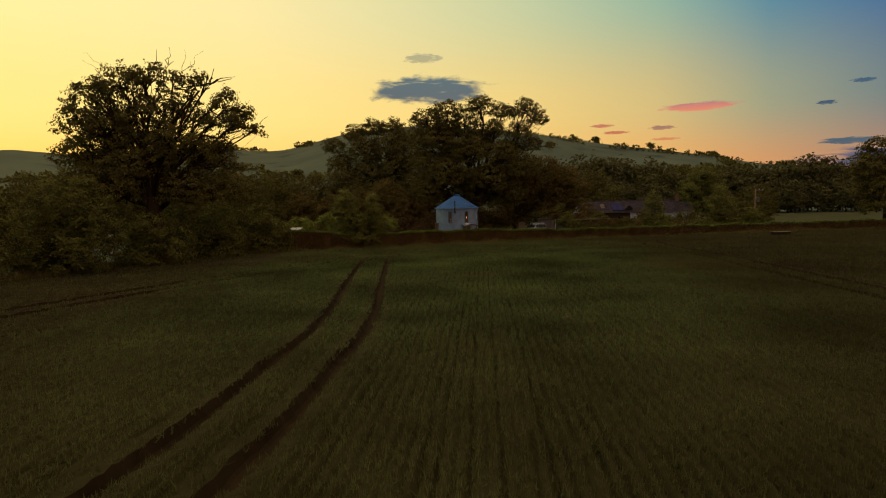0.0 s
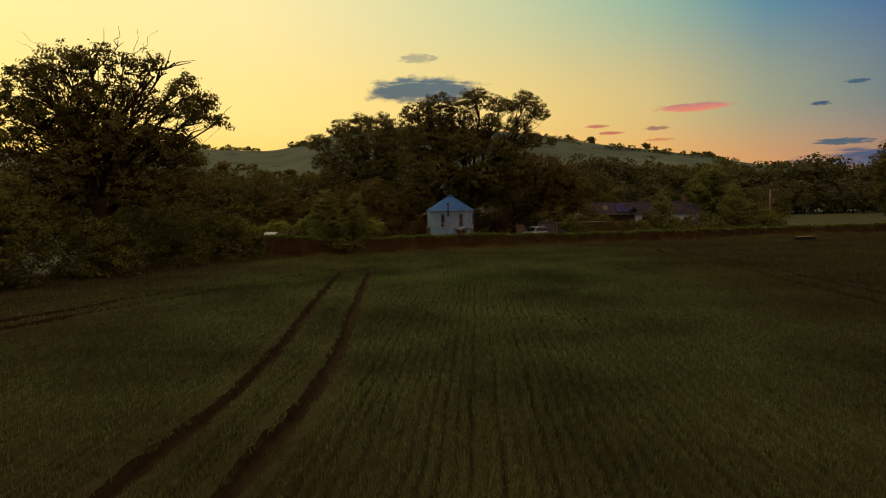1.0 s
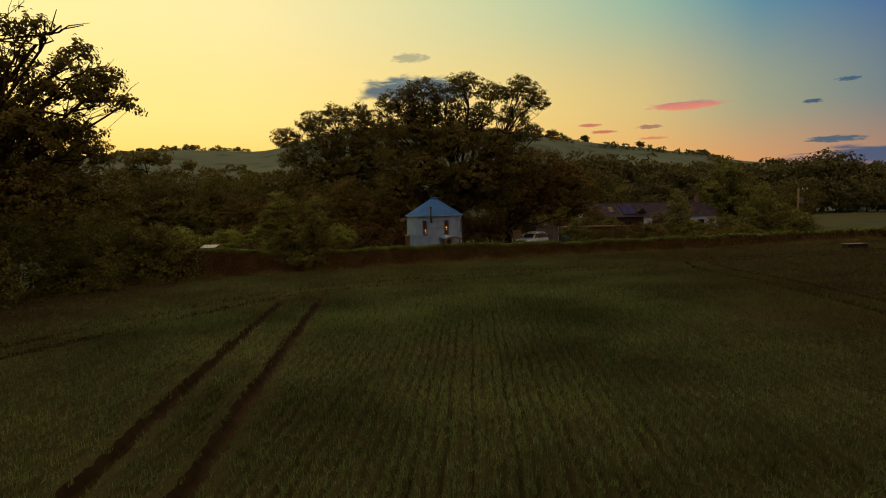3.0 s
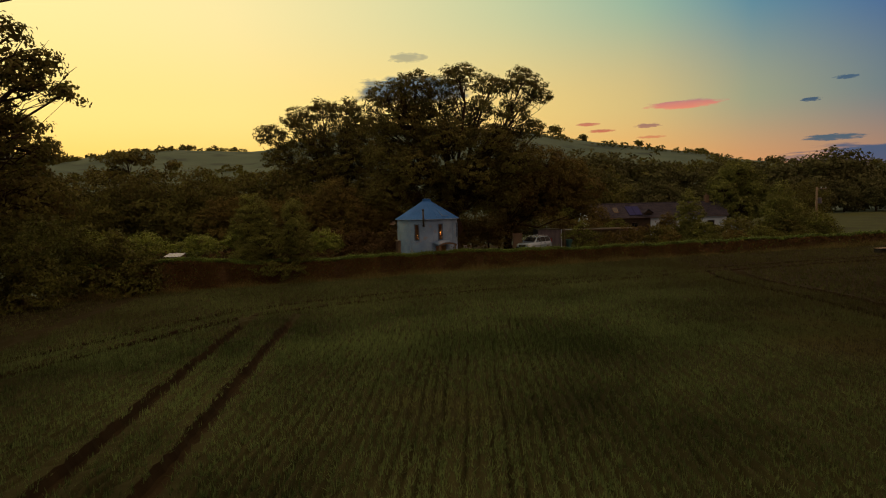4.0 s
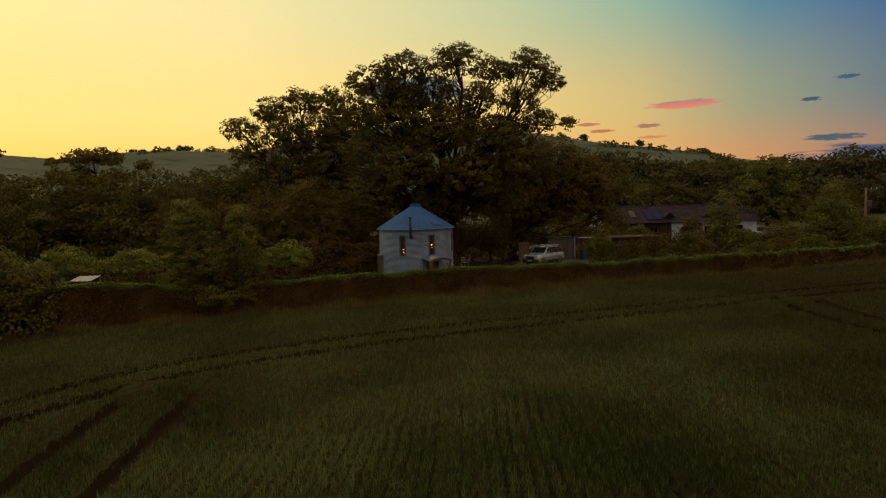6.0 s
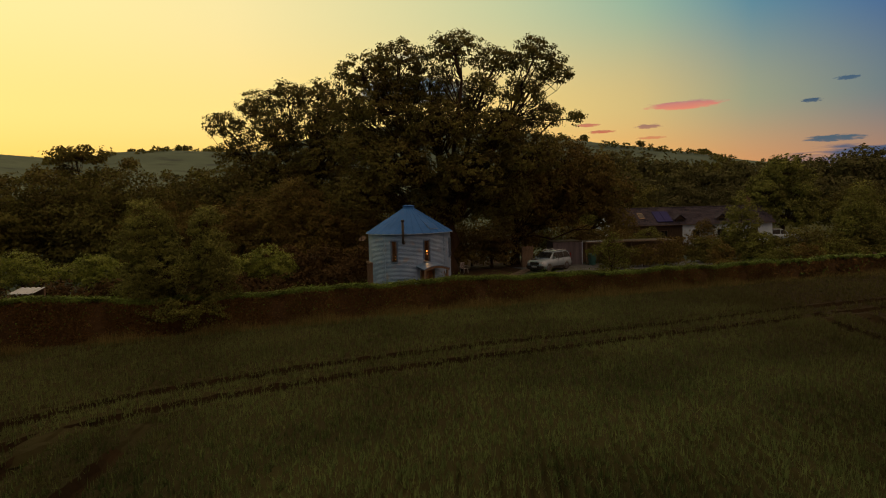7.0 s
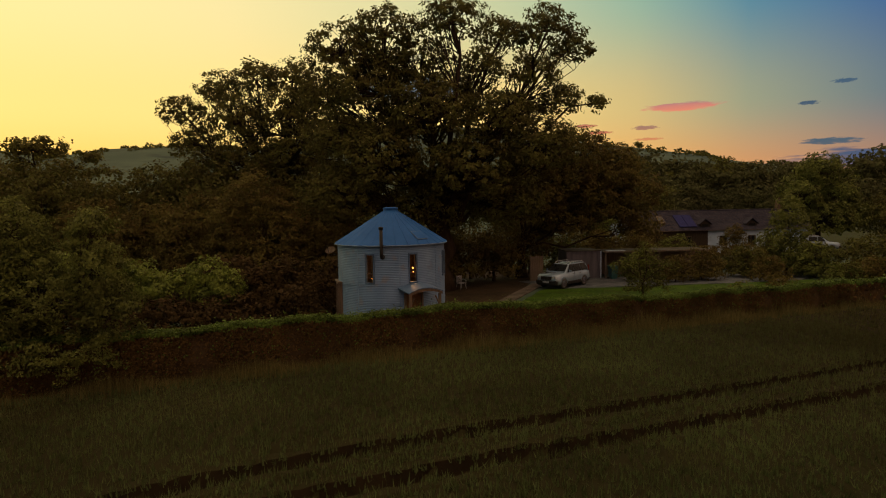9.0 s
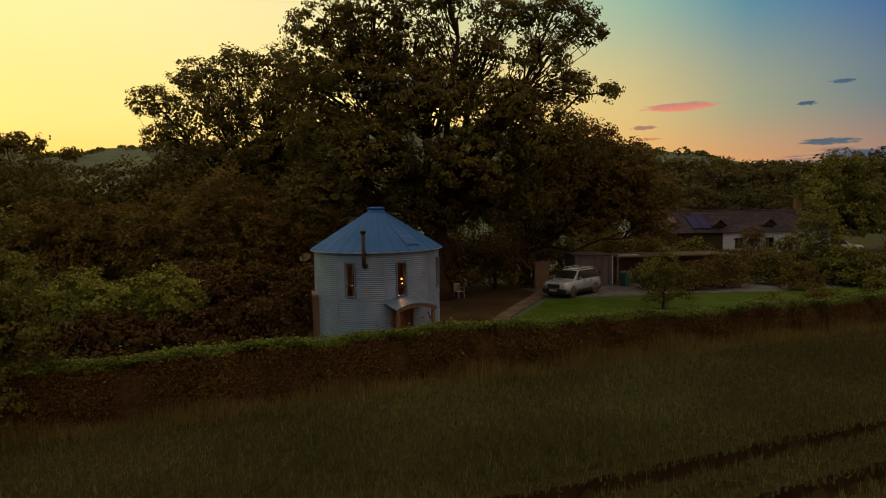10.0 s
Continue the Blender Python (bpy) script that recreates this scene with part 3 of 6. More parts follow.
def build_crop():
    su = np.concatenate([np.arange(-75, -34, 2.0), np.arange(-34, -14, 0.1), np.arange(-14, 24, 0.06), np.arange(24, 64, 0.1), np.arange(64, 130, 2.5)])
    sv = np.concatenate([np.arange(-60, 4, 4.0), np.arange(4, 90, 0.6), np.arange(90, 110, 1.5)])
    U, V = np.meshgrid(su, sv)
    px = U * ROW_SIDE[0] + V * ROW_DIR[0]
    py = U * ROW_SIDE[1] + V * ROW_DIR[1]
    pz = crop_height(px, py)
    rng = np.random.default_rng(5)
    pz += rng.normal(size=pz.shape) * np.where((U > 24) | (U < -14), 0.05, 0.03) * (pz > -0.4)
    nv, nu = U.shape
    me = bpy.data.meshes.new("crop")
    co = np.stack([px, py, pz], axis=-1).reshape(-1, 3)
    idx = np.arange(nv * nu).reshape(nv, nu)
    quads = np.stack([idx[:-1, :-1], idx[:-1, 1:], idx[1:, 1:], idx[1:, :-1]], axis=-1).reshape(-1, 4)
    top = co[quads][:, :, 2].max(axis=1)
    quads = quads[top > FLOOR_Z - 0.09]
    me.vertices.add(len(co))
    me.vertices.foreach_set("co", co.astype(np.float32).ravel())
    me.loops.add(quads.size)
    me.loops.foreach_set("vertex_index", quads.astype(np.int32).ravel())
    me.polygons.add(len(quads))
    me.polygons.foreach_set("loop_start", np.arange(0, quads.size, 4, dtype=np.int32))
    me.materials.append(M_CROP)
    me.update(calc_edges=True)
    tagged(new("crop", me), "dense green and straw-coloured cereal crop in drilled rows, darkened for shade between blades", "crop", kind="stuff")

    def blades(n, x0, x1, y0, y1, tall, wide, seed):
        g = np.random.default_rng(seed)
        x, y = g.uniform(x0, x1, n), g.uniform(y0, y1, n)
        s = x * ROW_SIDE[0] + y * ROW_SIDE[1]
        v = x * ROW_DIR[0] + y * ROW_DIR[1]
        inrow = drilled(x, y) > g.random(n)
        snapped = (np.floor(s / ROW) + 0.5) * ROW + g.uniform(-0.115, 0.115, n)
        s = np.where(inrow, snapped, s)
        x, y = s * ROW_SIDE[0] + v * ROW_DIR[0], s * ROW_SIDE[1] + v * ROW_DIR[1]
        near = np.minimum.reduce([away(x, y, w) for w in WHEELS])
        z = crop_height(x, y, ruts=False)
        z = np.where(near < 0.8, np.minimum(z, -0.09), z)
        keep = (z > -0.30) & (near > 0.17 + 0.18 * g.random(n) + 4 * wide * (wide > 0.03))
        x, y, z = x[keep], y[keep], z[keep]
        n = len(x)
        foot = np.stack([x, y, z - 0.03], axis=1)
        out = []
        for lean, high in ((0.03, 1.0), (0.045, 0.8), (0.07, 0.6)):
            a = g.uniform(0, 2 * np.pi, n)
            w = np.stack([np.cos(a), np.sin(a), np.zeros(n)], axis=1) * (wide * g.uniform(0.5, 1.4, n))[:, None]
            f = foot + np.stack([g.normal(size=n) * 0.02, g.normal(size=n) * 0.06, np.zeros(n)], axis=1)
            tip = f + np.stack([g.normal(size=n) * lean, g.normal(size=n) * lean, high * tall * g.uniform(0.45, 1.15, n)], axis=1)
            out.append(np.stack([f - w, f + w, tip], axis=1))
        return np.concatenate(out)

    tri = np.concatenate([
        blades(150000, -14, 24, 8, 50, 0.21, 0.015, 1),
        blades(80000, -12, 26, 46, 76, 0.26, 0.018, 2),
        blades(60000, 22, 66, 14, 88, 0.28, 0.040, 3),
        blades(26000, -34, -13, 8, 66, 0.22, 0.036, 5),
        blades(16000, 60, 118, 0, 98, 0.26, 0.11, 4),
    ])
    tagged(pieces_mesh("crop_blades", tri, M_BLADE), "upright blades and ears of ripening cereal", "crop", kind="stuff")


build_crop()


def build_ruts():
    """Wheel tracks pressed through the crop: soil floor, steep stubbly walls and a lip of crop on each side."""
    g = np.random.default_rng(21)
    for k, w in enumerate(WHEELS):
        line = curve_points(np.concatenate([w[:-1:3], w[-1:]]), 0.25)
        keep = field_edge(line[:, 0], line[:, 1]) > 0.6
        line = line[keep & (line[:, 1] > -20)]
        n = len(line)
        half = (0.24 if k < 2 else 0.36) + 0.035 * np.sin(np.arange(n) * 0.21) + g.normal(size=n) * 0.03
        fade = smooth01(np.arange(n), 0, 8) * (1 - smooth01(np.arange(n), n - 14, n - 1))
        floor = -0.10 - (0.28 if k < 2 else 0.34) * fade
        left = []
        for side in (-1, 1):
            for off, lift in ((0.70, -0.22), (0.36, -0.06), (0.06, -0.07), (-0.04, None), (-0.11, 0.0)):
                d = side * (half + off)
                p = beside(line, 0.0) + (beside(line, 1.0) - line) * d[:, None]
                if lift is None:
                    z = floor + 0.06
                elif lift == 0.0:
                    z = floor.copy()
                else:
                    z = np.full(n, lift)
                z = z + g.normal(size=n) * (0.02 if lift else 0.004)
                left.append((side, np.stack([p[:, 0], p[:, 1], z], axis=1)))
        a = [v for sd, v in left if sd < 0]
        b = [v for sd, v in left if sd > 0][::-1]
        cols = a + b
        m = len(cols)
        verts = np.stack(cols, axis=1).reshape(-1, 3)
        faces, mats = [], []
        for i in range(n - 1):
            for j in range(m - 1):
                faces.append((i * m + j, (i + 1) * m + j, (i + 1) * m + j + 1, i * m + j + 1))
                mats.append(0 if j in (0, 1, m - 3, m - 2) or fade[i] < 0.5 else 1)
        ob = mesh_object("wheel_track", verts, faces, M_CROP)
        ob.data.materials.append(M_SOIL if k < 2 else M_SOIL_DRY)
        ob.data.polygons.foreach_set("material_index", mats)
        tagged(ob, "dark wheel track pressed through the crop", "wheel track", "wheel tracks in the crop", "structure")


build_ruts()


def hedge_top(x):
    return 1.10 + 0.33 * (1 - smooth01(x, 6, 22)) + 0.5 * (1 - smooth01(x, -10, -6)) + 0.05 * np.sin(x * 0.9) + 0.04 * np.sin(x * 2.3 + 1)


def build_hedge():
    rng = np.random.default_rng(11)
    root = empty("hedge", Matrix(), "long clipped green field hedge with thin dark flanks", "hedge")
    line = beside(HEDGE, -0.55)
    loops = []
    for i, (x, y) in enumerate(line):
        d = np.gradient(line, axis=0)[i]
        d = d / np.linalg.norm(d)
        nx, ny = d[1], -d[0]
        t = float(hedge_top(x)) - 0.14
        w = 0.23
        loops.append([(x + nx * a, y + ny * a, z) for a, z in ((w, FLOOR_Z - 0.05), (w * 1.1, t * 0.4), (w * 0.85, t - 0.12), (0, t), (-w * 0.85, t - 0.12), (-w * 1.1, t * 0.4), (-w, FLOOR_Z - 0.05))])
    part("hedge_core", loft(bmesh.new(), loops), M_CORE, root, "dark twiggy inside")

    def skin(n, i0, i1, size):
        i = rng.uniform(i0, i1, n)
        k = np.clip(i.astype(int), 0, len(line) - 2)
        f = (i - k)[:, None]
        p = line[k] * (1 - f) + line[k + 1] * f
        d = line[k + 1] - line[k]
        d /= np.linalg.norm(d, axis=1, keepdims=True)
        nrm = np.stack([d[:, 1], -d[:, 0]], axis=1)
        top = hedge_top(p[:, 0])
        a = rng.uniform(-0.15, 1, n)
        face = rng.random(n) < 0.55
        lump = 0.10 * np.sin(p[:, 0] * 1.7) + 0.08 * np.sin(p[:, 0] * 4.1 + 2)
        z = np.where(face, FLOOR_Z + (top - FLOOR_Z) * np.clip(rng.beta(1.6, 1.0, n), 0, 1), top + rng.normal(size=n) * 0.05 - 0.03)
        off = np.where(face, 0.33 + lump + rng.normal(size=n) * 0.07, rng.uniform(-0.31, 0.33, n))
        off = np.where(face & (rng.random(n) < 0.2), -off, off)
        q = np.concatenate([p + nrm * off[:, None], z[:, None]], axis=1)
        sprig = rng.random(n) < 0.012
        q[:, 2] += sprig * rng.uniform(0.05, 0.3, n)
        out = np.where(face[:, None], np.concatenate([nrm * np.sign(off)[:, None], np.full((n, 1), 0.05)], axis=1), np.array((0, 0, 1.0)))
        return leaves_at(q, size, rng, facing=out, loose=0.4)

    n = len(line)
    pts = np.concatenate([skin(150000, 0, int(n * 0.36), 0.072), skin(24000, int(n * 0.36), n - 2, 0.18)])
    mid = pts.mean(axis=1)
    # flank shade is painted: most leaves below the top go brown
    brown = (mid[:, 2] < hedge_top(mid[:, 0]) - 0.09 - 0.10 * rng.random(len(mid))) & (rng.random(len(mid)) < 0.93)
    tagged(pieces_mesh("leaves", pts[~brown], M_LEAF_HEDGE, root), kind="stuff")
    tagged(pieces_mesh("flank_leaves", pts[brown], M_LEAF_FLANK_SHADE, root, "leaves of the hedge's flank, browned for its shade"), kind="stuff")

    # rough grass and weeds between the crop and the hedge
    g = np.random.default_rng(12)
    m = 60000
    i = g.uniform(0, n - 2, m) ** 1.0
    k = i.astype(int)
    f = (i - k)[:, None]
    p = HEDGE[k] * (1 - f) + HEDGE[k + 1] * f
    d = HEDGE[k + 1] - HEDGE[k]
    d /= np.linalg.norm(d, axis=1, keepdims=True)
    p = p + np.stack([d[:, 1], -d[:, 0]], axis=1) * g.uniform(-0.2, 2.2, m)[:, None]
    a = g.uniform(0, 2 * np.pi, m)
    w = np.stack([np.cos(a), np.sin(a), np.zeros(m)], axis=1) * 0.02
    clump = 0.6 + 0.32 * np.sin(p[:, 0] * 0.8) * np.sin(p[:, 0] * 0.37 + p[:, 1])
    foot = np.concatenate([p, np.full((m, 1), FLOOR_Z - 0.02)], axis=1)
    tip = foot + np.stack([g.normal(size=m) * 0.14, g.normal(size=m) * 0.14, clump * g.uniform(0.5, 1.35, m)], axis=1)
    tagged(pieces_mesh("rough_grass", np.stack([foot - w, foot + w, tip], axis=1), M_GRASS_DRY), "tall dry grass along the foot of the hedge", "grass", kind="stuff")


    # and along the overgrown west side
    m = 26000
    y = g.uniform(12, 70, m)
    x = np.interp(y, [-70, 20, 40, 52, 62, 70], [-40, -33, -29, -26, -19, -12]) + g.uniform(-2.0, 2.2, m)
    a = g.uniform(0, 2 * np.pi, m)
    w = np.stack([np.cos(a), np.sin(a), np.zeros(m)], axis=1) * 0.03
    foot = np.stack([x, y, np.full(m, FLOOR_Z - 0.02)], axis=1)
    tip = foot + np.stack([g.normal(size=m) * 0.15, g.normal(size=m) * 0.15, g.uniform(0.4, 1.0, m)], axis=1)
    tagged(pieces_mesh("rough_grass", np.stack([foot - w, foot + w, tip], axis=1), M_GRASS_DRY), "tall dry grass along the overgrown field side", "grass", kind="stuff")


build_hedge()


def flat_patch(name, pts, z, mat, label, category):
    line = curve_points(pts + [pts[0]], 0.8)[:-1]
    bm = bmesh.new()
    f = bm.faces.new([bm.verts.new((x, y, z)) for x, y in line])
    got = bmesh.ops.extrude_face_region(bm, geom=[f])
    for v in got["geom"]:
        if isinstance(v, bmesh.types.BMVert):
            v.co.z -= 0.12
    return tagged(part(name, bm, mat), label, category, kind="structure")


flat_patch("drive", [(16.2, 93.4), (18.0, 92.6), (22.2, 92.6), (36, 93.2), (36, 97.6), (17.4, 97.6), (16.4, 95.4)], FLOOR_Z + 0.03, M_GRAVEL, "grey gravel drive in front of the garage", "drive")
flat_patch("lawn", [(12.6, 82.0), (13.2, 85.4), (14.9, 88.8), (16.6, 92.0), (18.4, 92.0), (22.2, 92.0), (30, 92.4), (38, 92.6), (38, 85.5), (24, 81.3)], FLOOR_Z + 0.05, M_LAWN, "short bright green mown lawn", "lawn")
flat_patch("pasture", [(44, 92), (70, 97), (120, 108), (170, 130), (150, 185), (90, 175), (62, 150), (52, 112)], FLOOR_Z + 0.04, M_PASTURE, "dim grazed pasture behind the hedge", "pasture")
flat_patch("path", [(11.2, 82.0), (11.9, 85.6), (13.6, 89.4), (15.3, 92.8), (16.5, 95.0), (17.2, 94.8), (16.1, 92.4), (14.4, 89.0), (12.7, 85.4), (12.1, 82.0)], FLOOR_Z + 0.07, M_PATH, "pale gravel path to the house door", "path")
flat_patch("leaf_litter", [(-9, 84), (2, 82.5), (11.2, 83.2), (13.4, 88), (15.6, 93.6), (17.0, 98), (18, 106), (4, 109), (-12, 104)], FLOOR_Z + 0.02, M_LITTER, "bare brown ground and leaf litter, darkened for the shade beneath the oaks", "ground")


# ---- the grain silo turned into a house ----
SILO = (6.1, 79.75)
WALL_R, EAVE_Z = 2.57, 3.90


def silo_point(theta, r, z):
    """theta in degrees from the side that faces the field, towards the east."""
    a = radians(theta)
    return Vector((math.sin(a) * r, -math.cos(a) * r, z))


def radial(theta, r, z):
    """The frame of a thing on the wall: x along the wall, y outwards."""
    a = radians(theta)
    out = Vector((math.sin(a), -math.cos(a), 0))
    along = Vector((math.cos(a), math.sin(a), 0))
    m = Matrix.Identity(4)
    for i in range(3):
        m[i][0], m[i][1], m[i][2] = along[i], out[i], (0, 0, 1)[i]
    p = silo_point(theta, r, z)
    m[0][3], m[1][3], m[2][3] = p
    return m


# theta, half width in m, bottom, top
OPENINGS = [(-22.5, 0.19, 2.16, 3.46), (22.0, 0.19, 2.16, 3.46), (73, 0.19, 2.30, 3.46), (-80, 0.62, FLOOR_Z, 1.95), (22, 0.40, FLOOR_Z, 1.62)]


def build_silo():
    root = empty("silo_house", pose(*SILO, 0), "round galvanised corrugated grain silo converted into a small house", "house")
    n_t, pitch = 180, 0.078
    zs = np.arange(FLOOR_Z - 0.1, EAVE_Z + 0.001, pitch / 4)
    verts, faces = [], []
    for j, z in enumerate(zs):
        r = WALL_R + 0.014 * math.sin(2 * math.pi * z / pitch)
        for k in range(n_t):
            verts.append(silo_point(360 * k / n_t, r, z))
    for j in range(len(zs) - 1):
        z = (zs[j] + zs[j + 1]) / 2
        for k in range(n_t):
            th = 360 * (k + 0.5) / n_t
            if any(abs((th - o[0] + 180) % 360 - 180) * math.pi / 180 * WALL_R < o[1] and o[2] < z < o[3] for o in OPENINGS):
                continue
            k2 = (k + 1) % n_t
            faces.append((j * n_t + k, j * n_t + k2, (j + 1) * n_t + k2, (j + 1) * n_t + k))
    wall = mesh_object("wall", verts, faces, M_STEEL, root, "silvery corrugated steel sheets tinted with the reflected blue sky", smooth=True)
    # inner lining, so that the wall has thickness
    iv, fi = [], []
    for z in (FLOOR_Z, 2.1, EAVE_Z):
        for k in range(60):
            iv.append(silo_point(6 * k, WALL_R - 0.10, z))
    for j in range(2):
        for k in range(60):
            th = 6 * k + 3
            if any(abs((th - o[0] + 180) % 360 - 180) * math.pi / 180 * WALL_R < o[1] + 0.12 for o in OPENINGS):
                continue
            k2 = (k + 1) % 60
            fi.append((j * 60 + k2, j * 60 + k, (j + 1) * 60 + k, (j + 1) * 60 + k2))
    mesh_object("lining", iv, fi, M_INSIDE, root, "timber-boarded inside")
    bm = bmesh.new()
    bmesh.ops.create_circle(bm, cap_ends=True, radius=WALL_R - 0.11, segments=48, matrix=pose(0, 0, 1.85))
    part("upper_floor", bm, M_INSIDE, root)
    # vertical joints between the sheets, with their bolts
    for th in range(0, 360, 45):
        bm = boxed(-0.025, 0.025, -0.004, 0.013, FLOOR_Z, EAVE_Z)
        for zz in np.arange(FLOOR_Z + 0.1, EAVE_Z, 0.21):
            box(bm, -0.010, 0.010, 0.010, 0.022, zz - 0.012, zz + 0.012)
        ob = part("sheet_joint", bm, M_STEEL, root)
        ob.matrix_basis = radial(th + 8, WALL_R + 0.004, 0)
    for zz in (0.36, 1.20, 2.05, 2.90):
        bm = bmesh.new()
        loft(bm, [[silo_point(360 * k / 96, WALL_R + a, zz + b) for k in range(96)] for a, b in ((0.008, -0.012), (0.026, -0.010), (0.026, 0.010), (0.008, 0.012))], caps=False)
        # part left open where doors cut through
        bad = [f for f in bm.faces if any(abs((math.degrees(math.atan2(f.calc_center_median().x, -f.calc_center_median().y)) - o[0] + 180) % 360 - 180) * math.pi / 180 * WALL_R < o[1] + 0.06 and o[2] < zz < o[3] for o in OPENINGS)]
        bmesh.ops.delete(bm, geom=bad, context="FACES")
        part("sheet_ring", bm, M_STEEL, root)
    # roof: conical sheets with raised ribs, rim, cap
    r0, r1, z0, z1 = 2.72, 0.36, EAVE_Z - 0.02, 5.37
    n_seg = 30
    for k in range(n_seg):
        a0, a1 = 360 * k / n_seg + 4, 360 * (k + 1) / n_seg + 4
        bm = bmesh.new()
        loops = []
        for f in np.linspace(0, 1, 5):
            r, z = r0 + (r1 - r0) * f, z0 + (z1 - z0) * f
            loops.append([silo_point(a, r, z + dz) for a, dz in ((a0, 0.0), (a0 + 0.35, 0.020 * (1 - 0.4 * f)), (a0 + 0.9, 0.004), (a1, 0.0), (a1, -0.02), (a0, -0.02))])
        loft(bm, loops)
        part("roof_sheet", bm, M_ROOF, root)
    bm = bmesh.new()
    loft(bm, [[silo_point(5 * k, r, z) for k in range(72)] for r, z in ((2.60, EAVE_Z + 0.02), (2.722, EAVE_Z - 0.025), (2.726, EAVE_Z - 0.060), (2.66, EAVE_Z - 0.065), (2.56, EAVE_Z - 0.03))], caps=False)
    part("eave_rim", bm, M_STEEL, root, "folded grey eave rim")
    bm = bmesh.new()
    loft(bm, [[silo_point(15 * k, r, z) for k in range(24)] for r, z in ((0.40, 5.29), (0.42, 5.35), (0.36, 5.39), (0.34, 5.47), (0.37, 5.48), (0.37, 5.53), (0.20, 5.57))])
    part("roof_cap", bm, M_ROOF, root)
    # roof hatch
    hatch = part("roof_light", boxed(-0.30, 0.30, -0.32, 0.32, 0.0, 0.035, 0.01), M_CANOPY, root, "small square roof light with a grey frame")
    fslope = math.degrees(math.atan2(z1 - z0, r0 - r1))
    hatch.matrix_basis = radial(37, 2.14, 4.245) @ pose(0, 0, 0.0, -fslope, 0, 0)
    part("pane", boxed(-0.265, 0.265, -0.285, 0.285, 0.037, 0.043), M_ROOF, hatch)
    # narrow upper windows
    for th, hw, zb, zt in OPENINGS[:3]:
        m = radial(th, WALL_R, 0)
        fr = bmesh.new()
        for x0, x1, a, b in ((-hw - 0.035, -hw + 0.02, zb - 0.03, zt + 0.03), (hw - 0.02, hw + 0.035, zb - 0.03, zt + 0.03), (-hw + 0.02, hw - 0.02, zt - 0.03, zt + 0.03), (-hw + 0.02, hw - 0.02, zb - 0.03, zb + 0.025)):
            box(fr, x0, x1, -0.13, 0.05, a, b, 0.006)
        win = part("window", fr, M_CANOPY, root, "tall narrow window with a grey metal frame")
        win.matrix_basis = m
        bar = bmesh.new()
        box(bar, -hw + 0.02, hw - 0.02, -0.05, -0.01, zb + 0.42, zb + 0.455)
        box(bar, -0.012 + hw - 0.09, 0.012 + hw - 0.09, -0.05, -0.01, zb + 0.03, zt - 0.04)
        part("glazing_bar", bar, M_WOOD_DARK, win)
        g = part("pane", boxed(-hw + 0.022, hw - 0.022, -0.040, -0.034, zb + 0.026, zt - 0.031), M_GLASS, win)
        g.visible_shadow = False
    # timber glazed doors on the west side
    th, hw, zb, zt = OPENINGS[3]
    m = radial(th, WALL_R, 0)
    fr = bmesh.new()
    for x0, x1 in ((-hw - 0.05, -hw + 0.05), (-0.05, 0.05), (hw - 0.05, hw + 0.05)):
        box(fr, x0, x1, -0.12, 0.10, zb, zt + 0.05, 0.008)
    box(fr, -hw - 0.10, hw + 0.10, -0.12, 0.13, zt + 0.05, zt + 0.16, 0.01)
    d = part("garden_door", fr, M_WOOD_DARK, root, "brown timber glazed double door")
    d.matrix_basis = m
    for s in (-1, 1):
        g = part("pane", boxed(s * hw / 2 - hw / 2 + 0.05, s * hw / 2 + hw / 2 - 0.05, -0.02, -0.012, zb + 0.25, zt), M_GLASS, d)
        part("panel", boxed(s * hw / 2 - hw / 2 + 0.05, s * hw / 2 + hw / 2 - 0.05, -0.04, 0.0, zb + 0.03, zb + 0.24), M_WOOD, d)
    # boarded front door
    th, hw, zb, zt = OPENINGS[4]
    m = radial(th, WALL_R, 0)
    fr = bmesh.new()
    for x0, x1 in ((-hw - 0.06, -hw + 0.02), (hw - 0.02, hw + 0.06)):
        box(fr, x0, x1, -0.12, 0.08, zb, zt + 0.06, 0.006)
    box(fr, -hw + 0.02, hw - 0.02, -0.12, 0.08, zt, zt + 0.06, 0.006)
    d = part("front_door", fr, M_WOOD_DARK, root, "boarded brown timber front door")
    d.matrix_basis = m
    for k in range(7):
        w = (2 * hw - 0.05) / 7
        x = -hw + 0.025 + w * k
        part("board", boxed(x + 0.004, x + w - 0.004, -0.05, -0.012 + 0.004 * (k % 2), zb + 0.02, zt - 0.005, 0.004), M_WOOD, d)
    part("handle", tube(bmesh.new(), [(hw - 0.12, -0.02, 0.62), (hw - 0.12, 0.05, 0.62), (hw - 0.22, 0.05, 0.62)], [0.012] * 3, 6), M_TRIM, d)
    # porch: curved sheet canopy on two posts
    m = radial(25, WALL_R, 0)
    loops = []
    for x in np.linspace(-0.86, 0.86, 15):
        arch = 0.20 * (1 - (x / 0.86) ** 2)
        loops.append([(x, y, 1.83 + arch + dz) for y, dz in ((-0.12, 0.12), (1.00, -0.02), (1.00, -0.05), (-0.12, 0.09))])
    can = part("porch_canopy", loft(bmesh.new(), loops), M_CANOPY, root, "curved galvanised porch roof")
    can.matrix_basis = m
    loops = []
    for x in np.linspace(-0.84, 0.84, 15):
        arch = 0.20 * (1 - (x / 0.86) ** 2)
        loops.append([(x, 0.93, 1.65 + arch * 1.0), (x, 0.97, 1.65 + arch * 1.0), (x, 0.97, 1.77 + arch), (x, 0.93, 1.77 + arch)])
    fas = part("fascia", loft(bmesh.new(), loops), M_WOOD_DARK, can)
